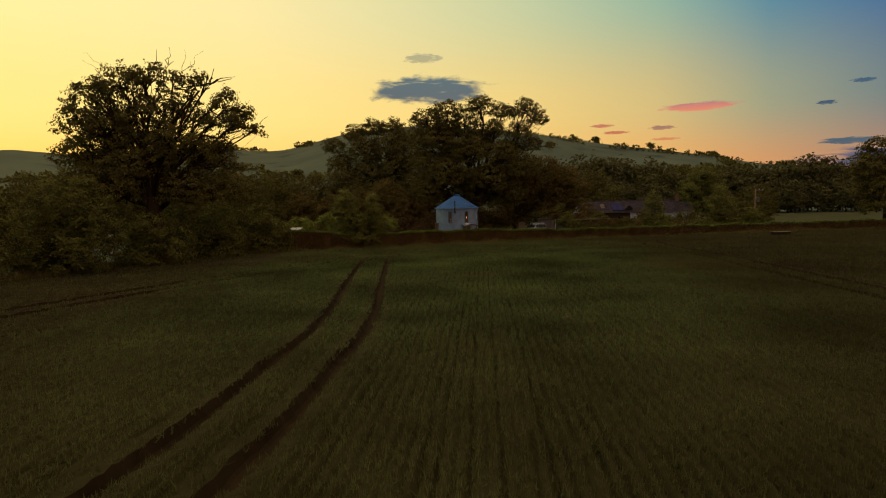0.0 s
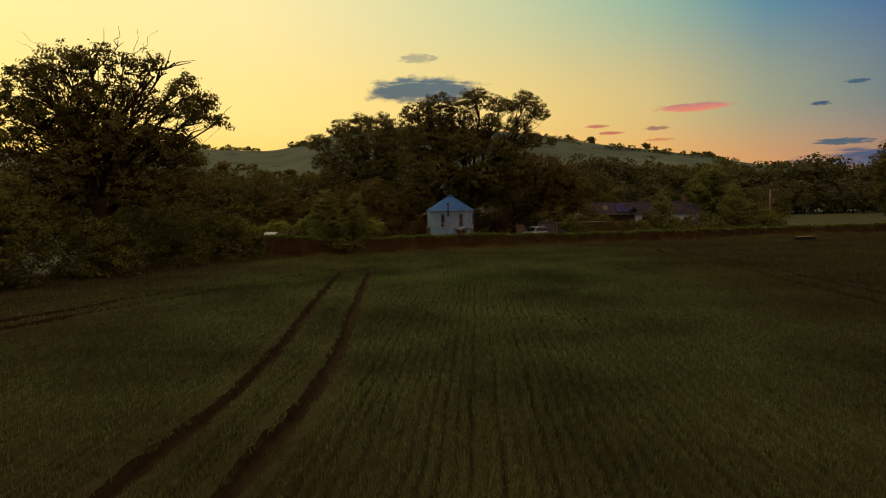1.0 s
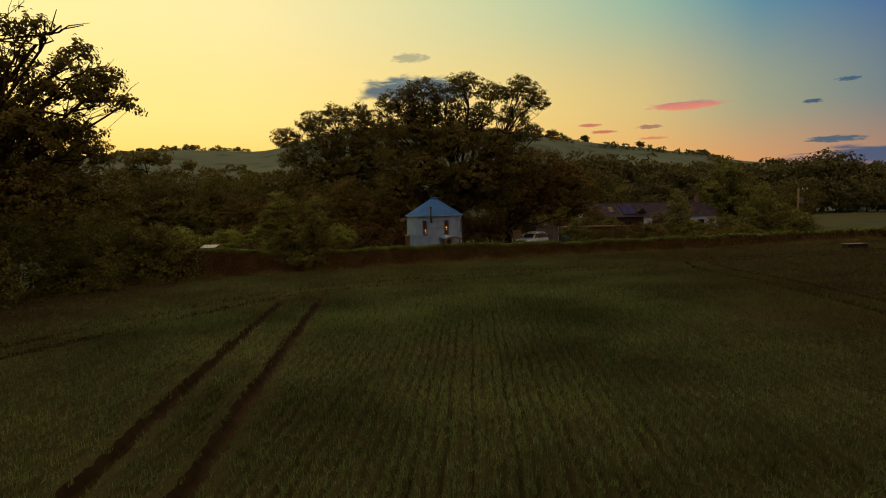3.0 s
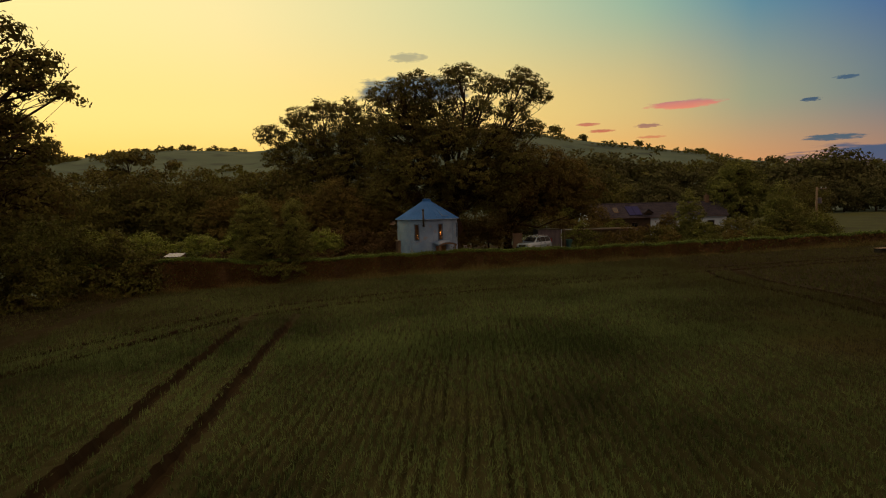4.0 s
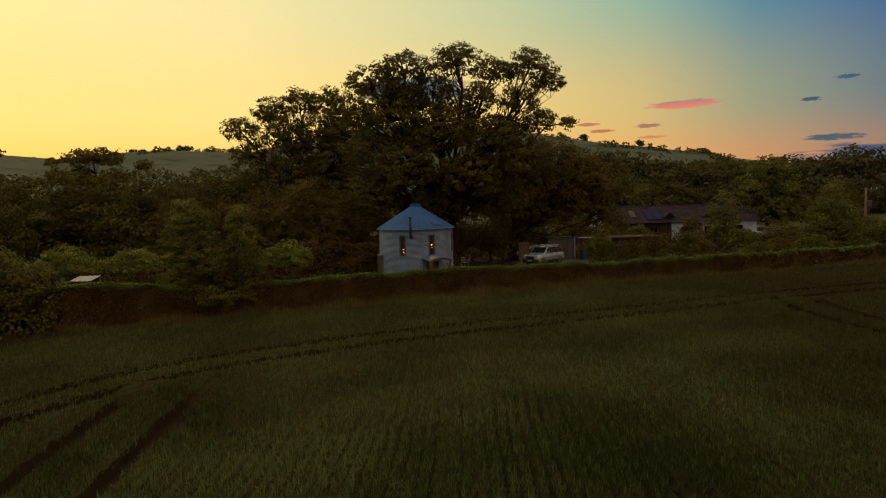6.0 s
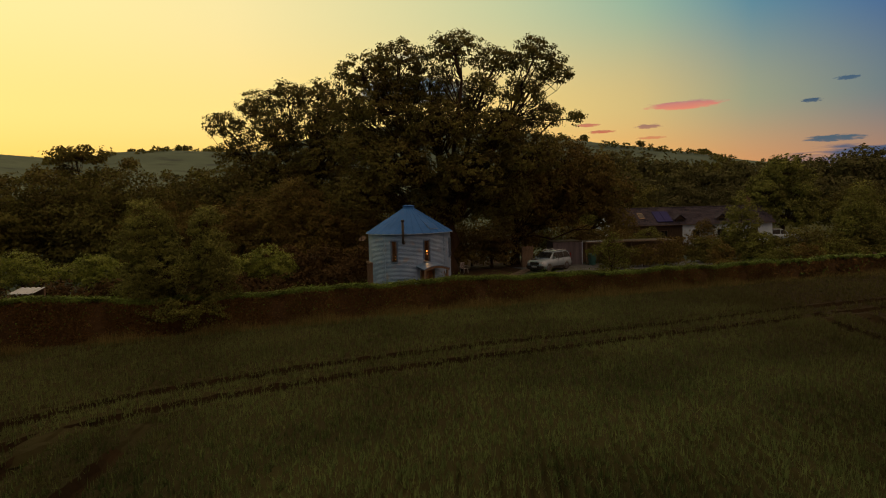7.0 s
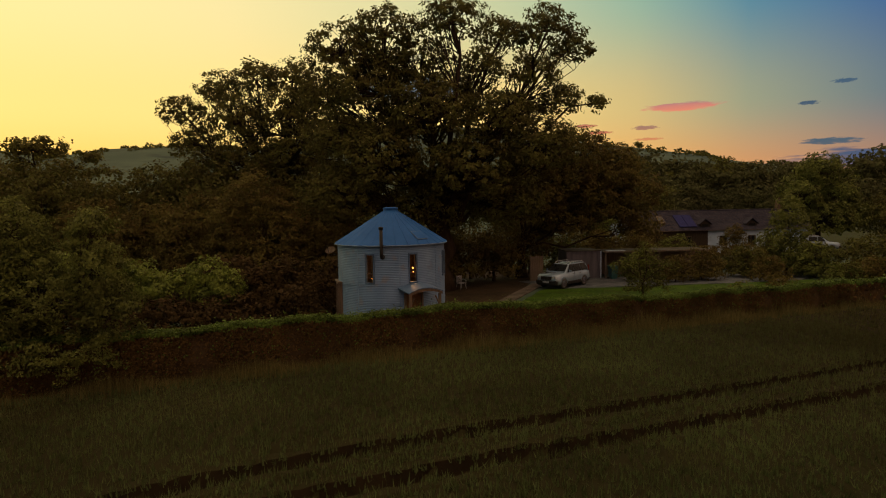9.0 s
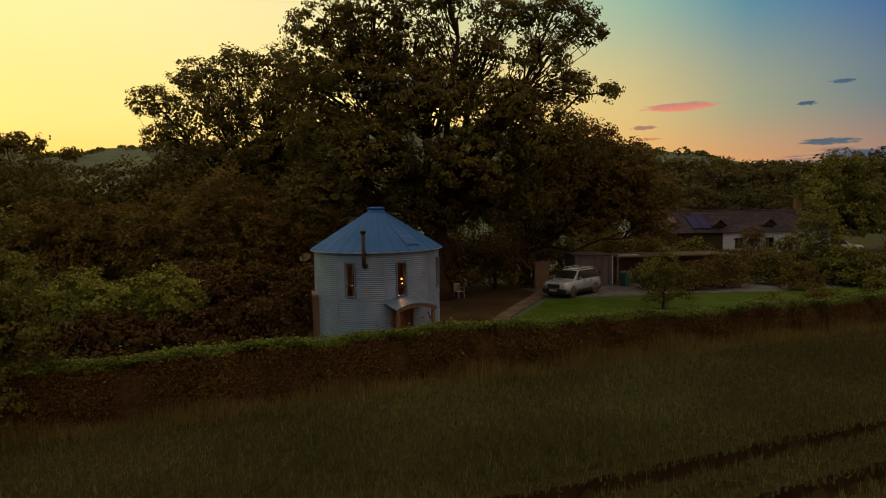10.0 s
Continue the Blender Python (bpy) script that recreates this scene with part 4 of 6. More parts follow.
    for x in (-0.74, 0.74):
        p = part("porch_post", boxed(x - 0.055, x + 0.055, 0.82, 0.93, FLOOR_Z, 1.70, 0.01), M_WOOD_DARK, root)
        p.matrix_basis = m
        b = bmesh.new()
        tube(b, [(x, 0.86, 1.15), (x * 0.72, 0.86, 1.60)], [0.035, 0.035], 6)
        br = part("brace", b, M_WOOD_DARK, p)
    # black stove flue up the wall
    m = radial(-9, WALL_R, 0)
    b = bmesh.new()
    tube(b, [(0, -0.05, 3.36), (0, 0.20, 3.36), (0, 0.26, 3.42), (0, 0.26, 3.60), (0, 0.26, 4.62)], [0.075] * 5, 12)
    fl = part("flue", b, M_BLACK, root, "matt black stove flue pipe", smooth=True)
    fl.matrix_basis = m
    part("cowl", tube(bmesh.new(), [(0, 0.26, 4.60), (0, 0.26, 4.66), (0, 0.26, 4.70), (0, 0.26, 4.72)], [0.095, 0.11, 0.11, 0.06], 12), M_BLACK, fl)
    part("bracket", boxed(-0.09, 0.09, -0.02, 0.33, 3.80, 3.83), M_BLACK, fl)
    part("wall_plate", tube(bmesh.new(), [(0, 0.0, 3.36), (0, 0.05, 3.36)], [0.11, 0.11], 12), M_BLACK, fl)
    # satellite dish under the eave
    m = radial(-86, WALL_R, 3.52)
    b = bmesh.new()
    rings = []
    for rr in (0.02, 0.10, 0.18, 0.25, 0.27):
        rings.append([(math.cos(a) * rr, rr * rr * 0.9, math.sin(a) * rr * 0.9) for a in (2 * math.pi * k / 24 for k in range(24))])
    loft(b, rings, caps=False)
    bmesh.ops.solidify(b, geom=b.faces[:], thickness=0.012)
    di = part("satellite_dish", b, M_WOOD_DARK, root, "dull grey-brown satellite dish on a bracket", smooth=True)
    di.matrix_basis = m @ pose(0, 0.34, 0, 48, 0, -58)
    part("arm", tube(bmesh.new(), [(0.20, -0.30, -0.02), (0, 0.0, 0)], [0.02, 0.02], 6), M_BLACK, di)
    part("receiver", tube(bmesh.new(), [(0, 0.03, -0.22), (0, 0.34, -0.05)], [0.012, 0.03], 6), M_BLACK, di)
    return root


build_silo()


def bulb(x, y, z, r, cord):
    root = empty("pendant_lamp", pose(x, y, z), "small warm glowing bulb hanging inside the window", "lamp", "lamps in the silo house")
    bm = bmesh.new()
    bmesh.ops.create_uvsphere(bm, u_segments=12, v_segments=8, radius=r)
    for v in bm.verts:
        v.co.z *= 1.15
    part("bulb", bm, M_BULB, root, smooth=True)
    part("cord", tube(bmesh.new(), [(0, 0, r), (0, 0, cord)], [0.006, 0.006], 5), M_BLACK, root)
    part("holder", tube(bmesh.new(), [(0, 0, r * 0.9), (0, 0, r + 0.06)], [0.022, 0.016], 8), M_BLACK, root)


lamp_light = new("lamp_light", bpy.data.lights.new("lamp_light", "POINT"))
lamp_light.data.energy, lamp_light.data.color, lamp_light.data.shadow_soft_size = 24.0, (1.0, 0.42, 0.12), 0.05
lamp_light.matrix_world = pose(SILO[0] + 0.75, SILO[1] - 1.5, 2.72)
bulb(SILO[0] + 0.97, SILO[1] - 2.05, 2.78, 0.036, 1.1)
bulb(SILO[0] + 0.99, SILO[1] - 2.05, 2.60, 0.026, 1.25)
bulb(SILO[0] - 0.93, SILO[1] - 1.95, 2.55, 0.024, 1.2)
bulb(SILO[0] - 0.90, SILO[1] - 1.95, 2.32, 0.024, 1.4)
bulb(SILO[0] - 0.90, SILO[1] - 1.95, 2.55, 0.024, 1.3)


# ---- trees ----
# great oak behind the silo: offsets from its trunk at (9.6, 93.5)
tree("oak_tree", 9.6, 93.5, FLOOR_Z, 0.75, 5.0, [
    (-6.6, 0, 16.4, 2.6), (-3.5, 0, 17.8, 2.3), (-7.6, 0, 13.6, 2.0), (0.9, -1, 18.1, 2.4), (4.6, 1, 17.8, 1.9), (7.7, 0, 18.0, 2.1), (9.3, 0, 16.7, 1.6), (-5.2, -1, 13.6, 2.6), (-1.1, 1, 15.7, 2.6),
    (3.0, 0, 15.2, 2.1), (6.5, -1, 14.8, 1.9), (8.4, 0, 13.0, 1.8), (11.4, 0, 13.0, 0.8), (1.2, 1, 13.4, 2.2), (-3.3, 1, 15.4, 2.2), (5.6, 1, 12.6, 2.0), (-3.0, 1, 12.0, 2.4), (-0.9, -2, 12.1, 3.1), (3.9, -2, 11.6, 2.6), (6.7, -2, 9.6, 2.9), (1.8, -2, 8.1, 3.4), (-3.8, -2, 9.0, 3.1), (-6.6, 0, 10.4, 2.8), (-6.4, 0, 6.6, 3.2), (-1, 1, 5.6, 3.4), (4.5, 1, 6.0, 3.2)],
    "great spreading oak with dark dense summer leaves behind the silo", leaf=0.19, clump_r=0.50, per_clump=22, seed=3, twigs=0.22, density=1.0, airy=(10.0, 0.83))
tree("lime_tree", 16.6, 99.6, FLOOR_Z, 0.4, 3.0, [(4.6, 0, 9.4, 3.0), (7.0, 0, 7.9, 2.5), (1.0, -1, 9.0, 3.1), (6.0, 0, 5.8, 2.8), (0.2, -1, 5.8, 3.1), (3.4, -0.5, 7.0, 2.9), (7.8, 0, 5.4, 1.9), (3.5, 0, 4.4, 2.6), (9.4, 0, 6.6, 2.2), (9.6, 0, 4.2, 1.8), (8.2, 0, 9.2, 1.6)],
    "lower dome-shaped dark tree overhanging the garage", leaf=0.22, clump_r=0.56, per_clump=20, seed=31, twigs=0.3, density=0.8, mat=M_LEAF_ELDER)
tree("oak_tree", -4.6, 106.5, FLOOR_Z, 0.6, 5.0, [
    (-7.0, 0, 14.2, 2.0), (-3.9, 0, 16.0, 2.2), (-0.6, 0, 16.9, 2.2), (2.4, 0, 16.9, 2.3), (4.6, 0, 15.0, 2.3), (-6.2, 0, 11.5, 2.1), (-2.1, -1, 13.2, 3.0), (2.0, -1, 14.0, 3.1), (-1.7, -1, 9.7, 3.1), (2.8, -1, 10.4, 3.5), (-5.0, 0, 8.5, 2.5), (-5.2, -2, 5.6, 3.0), (3.0, -3, 5.4, 3.2), (2.2, -2, 8.0, 2.4), (6.4, -1, 12.0, 3.0), (6.6, -2, 7.6, 3.4), (-1, -1, 6.0, 3.4)],
    "tall oak with a rounded dark green crown beside a larger oak", leaf=0.21, clump_r=0.54, per_clump=20, seed=4, twigs=0.3, density=0.94, airy=(10.5, 0.88))
# old stag-headed oak on the field's side
tree("oak_tree", -22.0, 58.0, FLOOR_Z, 0.75, 6.0, [
    (-4.7, 0, 14.4, 2.3), (-2.3, 0, 15.4, 2.4), (-0.1, 0, 16.2, 1.7), (-5.9, 0, 12.4, 2.1), (-3.9, 0, 11.3, 2.9), (-0.5, 0, 12.5, 2.5), (2.0, 0, 10.8, 2.8), (4.6, 0, 9.8, 1.8), (-6.4, 0, 9.6, 2.1), (-1.0, 0, 8.9, 3.4),
    (4.2, 0, 15.9, 1.1), (6.0, 0, 13.7, 0.9), (7.3, 0, 12.2, 1.1), (3.6, 0, 14.4, 0.8), (5.2, 0, 12.3, 1.0), (2.3, 0, 16.2, 0.8), (-3.5, -1, 6.4, 3.2), (3.2, 0, 6.4, 2.8), (3.8, 5, 9.4, 2.4), (4.6, 5, 6.4, 2.6), (1.2, 0, 14.0, 1.6), (-5.8, 0, 7.0, 2.4), (6.6, 1, 12.6, 1.3), (8.6, 1, 11.7, 0.9), (6.2, 1, 14.6, 1.1), (7.6, 1, 13.4, 1.0), (5.2, 1, 10.4, 1.4), (3.6, 1, 13.0, 1.3)],
    "old stag-headed oak with dead bare branches above a thinning crown", leaf=0.20, clump_r=0.52, per_clump=20, seed=6, twigs=0.4, density=0.68, dead=[
        ((0, 0, 14.5), (0.8, 0, 18.6), 0.09), ((0.5, 0, 14.2), (2.2, 0, 17.6), 0.10), ((2.0, 0, 12.5), (5.6, 0, 17.0), 0.16), ((0.5, 0, 9.5), (5.0, 0, 15.4), 0.24),
        ((3.0, 0, 11.0), (7.4, 0, 14.2), 0.12), ((3.2, 0, 10.2), (9.0, 0, 12.2), 0.11), ((3.5, 0, 9.2), (7.4, 0, 9.4), 0.07), ((-3, 0, 15), (-3.9, 0, 17.6), 0.05), ((1.2, 0, 13), (3.6, 0, 17.6), 0.06)])
# thorn tree in the hedge, two heads
tree("hawthorn_tree", -5.3, 70.9, FLOOR_Z, 0.22, 1.3, [
    (-1.3, 0, 5.5, 1.15, 1.2, 1.25), (-1.9, 0, 4.3, 1.1, 1.2, 1.2), (-0.7, 0.1, 4.2, 1.0, 1.2, 1.1), (1.5, -0.5, 5.2, 0.8, 1.0, 1.15), (1.7, -0.5, 4.0, 1.0, 1.1, 1.2), (-0.4, -0.2, 3.0, 2.2, 1.5, 1.3), (-1.7, 0, 2.2, 1.4, 1.4, 1.4), (1.9, -0.4, 2.6, 1.0, 1.2, 1.4), (0.2, -0.5, 1.4, 2.3, 1.4, 1.2)],
    "rounded two-headed thorn tree standing in the field hedge", leaf=0.085, clump_r=0.32, per_clump=40, seed=8, mat=M_LEAF_WILLOW)
# overgrown bushes along the field's west side
for k, (x, y, h, w) in enumerate([(-31.5, 41, 5.6, 3.4), (-29.5, 45, 7.0, 3.6), (-25.0, 49.5, 7.7, 3.8), (-27.0, 52.5, 6.2, 3.6), (-20.8, 54.8, 4.6, 2.9), (-21.5, 60.5, 5.0, 3.2), (-17.8, 62.0, 4.6, 2.6),
                                  (-15.4, 66.2, 4.9, 2.6), (-13.4, 66.4, 3.5, 1.9), (-18.5, 67.5, 5.4, 3.0), (-34.5, 36, 5.2, 3.4), (-34, 48, 6.5, 4)]):
    tree("bush", x, y, FLOOR_Z, 0.12, 1.0, [
        (0, 0, h * 0.70, w * 0.75, w * 0.7, h * 0.34), (-w * 0.5, 0.2, h * 0.45, w * 0.62, w * 0.6, h * 0.38), (w * 0.5, -0.2, h * 0.42, w * 0.60, w * 0.6, h * 0.38), (0, -w * 0.4, h * 0.22, w * 1.0, w * 0.6, h * 0.26), (-w * 0.7, 0, h * 0.16, w * 0.6, w * 0.6, h * 0.2)],
        "rounded overgrown hedgerow bush with dusky green leaves", leaf=0.15, clump_r=0.56, per_clump=28, density=0.85, seed=20 + k, mat=M_LEAF_SIDE, category="bush", group="bushes along the field side", twigs=0.2)
# shrubs behind the hedge, west of the silo
for k, (x, y, h, w) in enumerate([(-13.0, 79.5, 3.6, 2.3), (-9.2, 80.2, 4.1, 2.4), (-6.0, 80.0, 3.6, 2.1), (-3.0, 80.4, 3.7, 2.2), (-17, 78.5, 3.9, 2.6), (-21, 77, 4.2, 2.8)]):
    # crown tops only, their lit look put into a lighter green
    tree("laurel_shrub", x, y, FLOOR_Z, 0.09, 0.7, [
        (0, 0, h * 0.80, w * 0.5, w * 0.5, h * 0.2), (-w * 0.45, 0.2, h * 0.66, w * 0.45, w * 0.5, h * 0.2), (w * 0.45, -0.2, h * 0.62, w * 0.45, w * 0.5, h * 0.22), (w * 0.1, 0, h * 0.5, w * 0.7, w * 0.5, h * 0.2)],
        "leafy garden shrub with light green shoots behind the hedge", leaf=0.12, clump_r=0.38, per_clump=30, density=0.8, seed=50 + k, mat=M_LEAF_LAUREL, category="shrub", group="shrubs west of the silo", twigs=0.2)
# low bushes added at the laurels' feet, shade put into their leaf colour
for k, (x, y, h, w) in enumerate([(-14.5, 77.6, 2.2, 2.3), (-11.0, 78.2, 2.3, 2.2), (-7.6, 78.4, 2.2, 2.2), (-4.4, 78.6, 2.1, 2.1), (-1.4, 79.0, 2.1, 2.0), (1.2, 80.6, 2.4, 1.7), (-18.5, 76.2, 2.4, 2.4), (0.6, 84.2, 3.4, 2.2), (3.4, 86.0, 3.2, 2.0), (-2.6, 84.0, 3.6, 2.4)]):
    tree("shade_bramble", x, y, FLOOR_Z, 0.05, 0.4, [
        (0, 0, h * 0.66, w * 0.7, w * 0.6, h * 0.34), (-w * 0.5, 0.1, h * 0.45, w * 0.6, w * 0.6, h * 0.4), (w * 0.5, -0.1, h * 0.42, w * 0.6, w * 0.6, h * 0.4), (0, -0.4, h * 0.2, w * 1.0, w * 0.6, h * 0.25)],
        "low bramble bush added and browned for the shade below the laurels", leaf=0.15, clump_r=0.42, per_clump=20, density=0.8, seed=250 + k, mat=M_LEAF_BRAMBLE_SHADE, category="bush", group="brambles below the laurels", twigs=0.2)
# bushes of the garden and field corner to the east
for k, (x, y, h, w) in enumerate([(45.2, 91.8, 6.9, 2.0), (47.2, 95.0, 5.6, 2.0), (37.4, 97.0, 6.3, 1.6), (38.0, 94.5, 2.6, 1.8), (40.5, 92.0, 3.2, 2.5), (45, 91.5, 3.0, 2.6), (50.5, 93.5, 3.4, 2.4), (33.6, 96.2, 2.4, 1.5), (55.0, 104.0, 4.2, 2.8)]):
    tree("bush", x, y, FLOOR_Z, 0.12, 0.9, [
        (0, 0, h * 0.72, w * 0.7, w * 0.7, h * 0.32), (-w * 0.5, 0.2, h * 0.42, w * 0.62, w * 0.6, h * 0.38), (w * 0.5, -0.2, h * 0.45, w * 0.60, w * 0.6, h * 0.38), (0, -0.5, h * 0.26, w * 0.95, w * 0.6, h * 0.28), (-w * 0.4, 0, h * 0.12, w * 0.8, w * 0.7, h * 0.16), (w * 0.5, 0, h * 0.12, w * 0.8, w * 0.7, h * 0.16)],
        "loose green garden bush with mixed light shoots", leaf=0.17, clump_r=0.5, per_clump=22, density=0.8, seed=70 + k, mat=M_LEAF_WILLOW if k in (0, 2) else M_LEAF_WOOD if k % 3 else M_LEAF_BUSH, category="bush", group="bushes round the far garden", twigs=0.2)
# small fruit tree on the lawn
tree("apple_tree", 21.7, 87.2, FLOOR_Z, 0.08, 1.0, [(0, 0, 2.5, 1.2, 1.0, 0.7), (-1.2, 0, 2.0, 1.0, 0.8, 0.5), (1.2, 0, 1.9, 1.1, 0.8, 0.5), (0.2, 0, 1.2, 1.3, 0.9, 0.6), (0.1, 0, 3.2, 0.4, 0.5, 0.6), (0.9, 0, 0.7, 1.0, 0.8, 0.5), (-0.5, -0.2, 0.6, 0.9, 0.8, 0.5)],
     "small loose apple tree on the lawn", leaf=0.10, clump_r=0.3, per_clump=13, density=0.7, seed=90, mat=M_LEAF_BUSH, twigs=0.6)
# low shrubs and climbers in front of and behind the carport
for k, (x, y, h, w) in enumerate([(24.6, 95.0, 2.2, 1.3), (27.0, 94.2, 1.9, 1.4), (29.4, 95.0, 2.6, 1.5), (26.6, 84.6, 1.1, 1.0), (29.8, 85.4, 1.2, 1.1), (33.6, 93.0, 1.8, 1.4), (36.2, 88.6, 1.9, 1.4),
                                  (23.5, 101.8, 3.0, 1.9), (27.0, 102.0, 3.1, 2.0), (30.5, 102.0, 3.1, 2.0), (34.0, 101.8, 2.2, 2.0), (37.5, 102.5, 2.0, 2.0), (20.6, 102.4, 3.1, 1.7), (24.6, 110.2, 4.4, 2.2),
                                  (41.0, 111.5, 3.4, 1.4), (27.4, 112.2, 5.6, 2.2), (31.0, 110.5, 4.6, 2.2), (33.5, 108.5, 1.7, 1.8), (44.0, 110.5, 2.6, 1.6), (25.5, 106, 3.4, 2), (29, 106.5, 3.0, 2), (40, 97.5, 2.6, 1.8), (37, 98.5, 2.1, 1.8), (38.0, 88.2, 2.2, 1.7), (41.5, 89.0, 2.4, 1.8)]):
    tree("garden_shrub", x, y, FLOOR_Z, 0.06, 0.5, [
        (0, 0, h * 0.72, w * 0.7, w * 0.7, h * 0.3), (-w * 0.5, 0.1, h * 0.45, w * 0.6, w * 0.6, h * 0.38), (w * 0.5, -0.1, h * 0.42, w * 0.6, w * 0.6, h * 0.38), (0, -0.3, h * 0.2, w * 0.9, w * 0.6, h * 0.22), (-w * 0.3, 0, 0.35, w * 0.8, w * 0.7, 0.4), (w * 0.4, 0, 0.35, w * 0.8, w * 0.7, 0.4)],
        "loose low garden shrub with brownish green leaves", leaf=0.13, clump_r=0.36, per_clump=16, density=0.75, low=-0.9, seed=120 + k, mat=M_LEAF_ELDER if k % 3 else M_LEAF_BUSH, category="shrub", group="shrubs of the garden", twigs=0.3)
# dark undergrowth beneath the oaks, the last three added for the shade there
for k, (x, y, h, w) in enumerate([(-2.6, 91.5, 8.4, 3.0), (1.8, 93.0, 6.2, 2.8), (-6.5, 93.5, 7.0, 3.0), (5.2, 96.5, 5.0, 2.8), (8.6, 98.5, 4.6, 2.8), (12.4, 99.5, 4.6, 2.8), (15.6, 99.8, 4.6, 2.4), (-10.5, 95.5, 6.6, 3.0), (-15, 96.5, 6.8, 3.2), (2, 99, 6, 3), (17.6, 101.5, 4.8, 2.4), (11.2, 96.8, 3.8, 2.0), (14.0, 97.6, 3.6, 1.8), (8.4, 95.2, 4.0, 2.2)]):
    tree("elder_bush", x, y, FLOOR_Z, 0.12, 1.2, [
        (0, 0, h * 0.74, w * 0.75, w * 0.7, h * 0.27), (-w * 0.5, 0.2, h * 0.5, w * 0.65, w * 0.6, h * 0.36), (w * 0.5, -0.2, h * 0.46, w * 0.65, w * 0.6, h * 0.36), (0, -w * 0.4, h * 0.25, w * 1.0, w * 0.6, h * 0.27)],
        "tall shaded elder bush beneath the oaks", leaf=0.16, clump_r=0.56, per_clump=30, density=0.62 if x > 8 else 0.9, seed=150 + k, mat=M_LEAF_ELDER, category="bush", group="undergrowth beneath the oaks", twigs=0.15)
tree("willow_tree", 55.6, 119.6, FLOOR_Z, 0.3, 2.5, [(0, 0, 8.8, 2.6, 2.4, 2.4), (-2.4, 0, 6.2, 2.4, 2.4, 2.6), (2.4, 0, 6.4, 2.4, 2.4, 2.8), (-3.4, 0, 3.0, 2.4, 2.4, 2.4), (0, -1, 3.2, 3.4, 2.4, 2.6), (3.8, 0, 3.2, 2.4, 2.4, 2.4)],
     "light green tree with an uneven pointed crown", leaf=0.26, clump_r=0.6, per_clump=20, seed=93, mat=M_LEAF_WILLOW)
tree("ash_tree", 72.0, 94.0, FLOOR_Z, 0.35, 3.0, [(-1, 0, 11.5, 3.2, 3, 2.6), (-3.4, 0, 9.0, 2.6, 2.6, 2.4), (2, 0, 9.5, 3.4, 3, 3), (-2, 0, 6, 3, 3, 2.4), (2.5, 0, 6, 3.4, 3, 2.6), (-1.5, 0, 3.4, 2.4, 2.4, 1.6)],
     "dark field tree with a dense rounded crown", leaf=0.3, clump_r=0.8, per_clump=22, seed=91)
# tall oak beyond the overgrown corner
tree("oak_tree", -43.0, 105.0, FLOOR_Z, 0.55, 5.0, [(-1, 0, 18.6, 2.6), (-4, 0, 17, 3.0), (2.4, 0, 15.6, 2.3), (5.6, 0, 13.0, 1.7), (-1, -1, 14, 3.4), (3.6, 0, 11.0, 2.6), (-5, 0, 12, 3.4), (0, -1, 9.4, 3.6), (4.6, 0, 8.0, 2.6), (-4, 0, 7, 3.6), (2, 0, 5.4, 3.4), (6.2, 0, 5.0, 2.2)],
     "tall field oak with a ragged dark crown", leaf=0.3, clump_r=0.7, per_clump=18, seed=94, density=0.8)
# lone oak far to the west, behind the hedge
tree("oak_tree", -44.0, 145.0, FLOOR_Z, 0.5, 6.0, [(0, 0, 14.6, 4.5, 4, 1.6), (-4, 0, 11.5, 3.6, 3.6, 2.4), (3.6, 0, 10.4, 3.4, 3.4, 2.4), (0, 0, 8.0, 5, 4, 2.6), (-5, 0, 6, 4, 4, 3), (5.5, 0, 6.5, 3, 3, 2.4), (8, 0, 13.2, 1.6, 1.4, 0.7)],
     "lone field oak with a flat open top", leaf=0.42, clump_r=1.0, per_clump=18, seed=92)


def wood_pattern(seed, tall):
    g = np.random.default_rng(seed)
    lobes = [(0, 0, tall * 0.78, tall * 0.24, tall * 0.24, tall * 0.2)]
    for _ in range(9):
        a = g.uniform(0, 6.28)
        lobes.append((math.cos(a) * tall * 0.2, math.sin(a) * tall * 0.2, tall * g.uniform(0.14, 0.66), tall * 0.21, tall * 0.21, tall * 0.17))
    return lobes


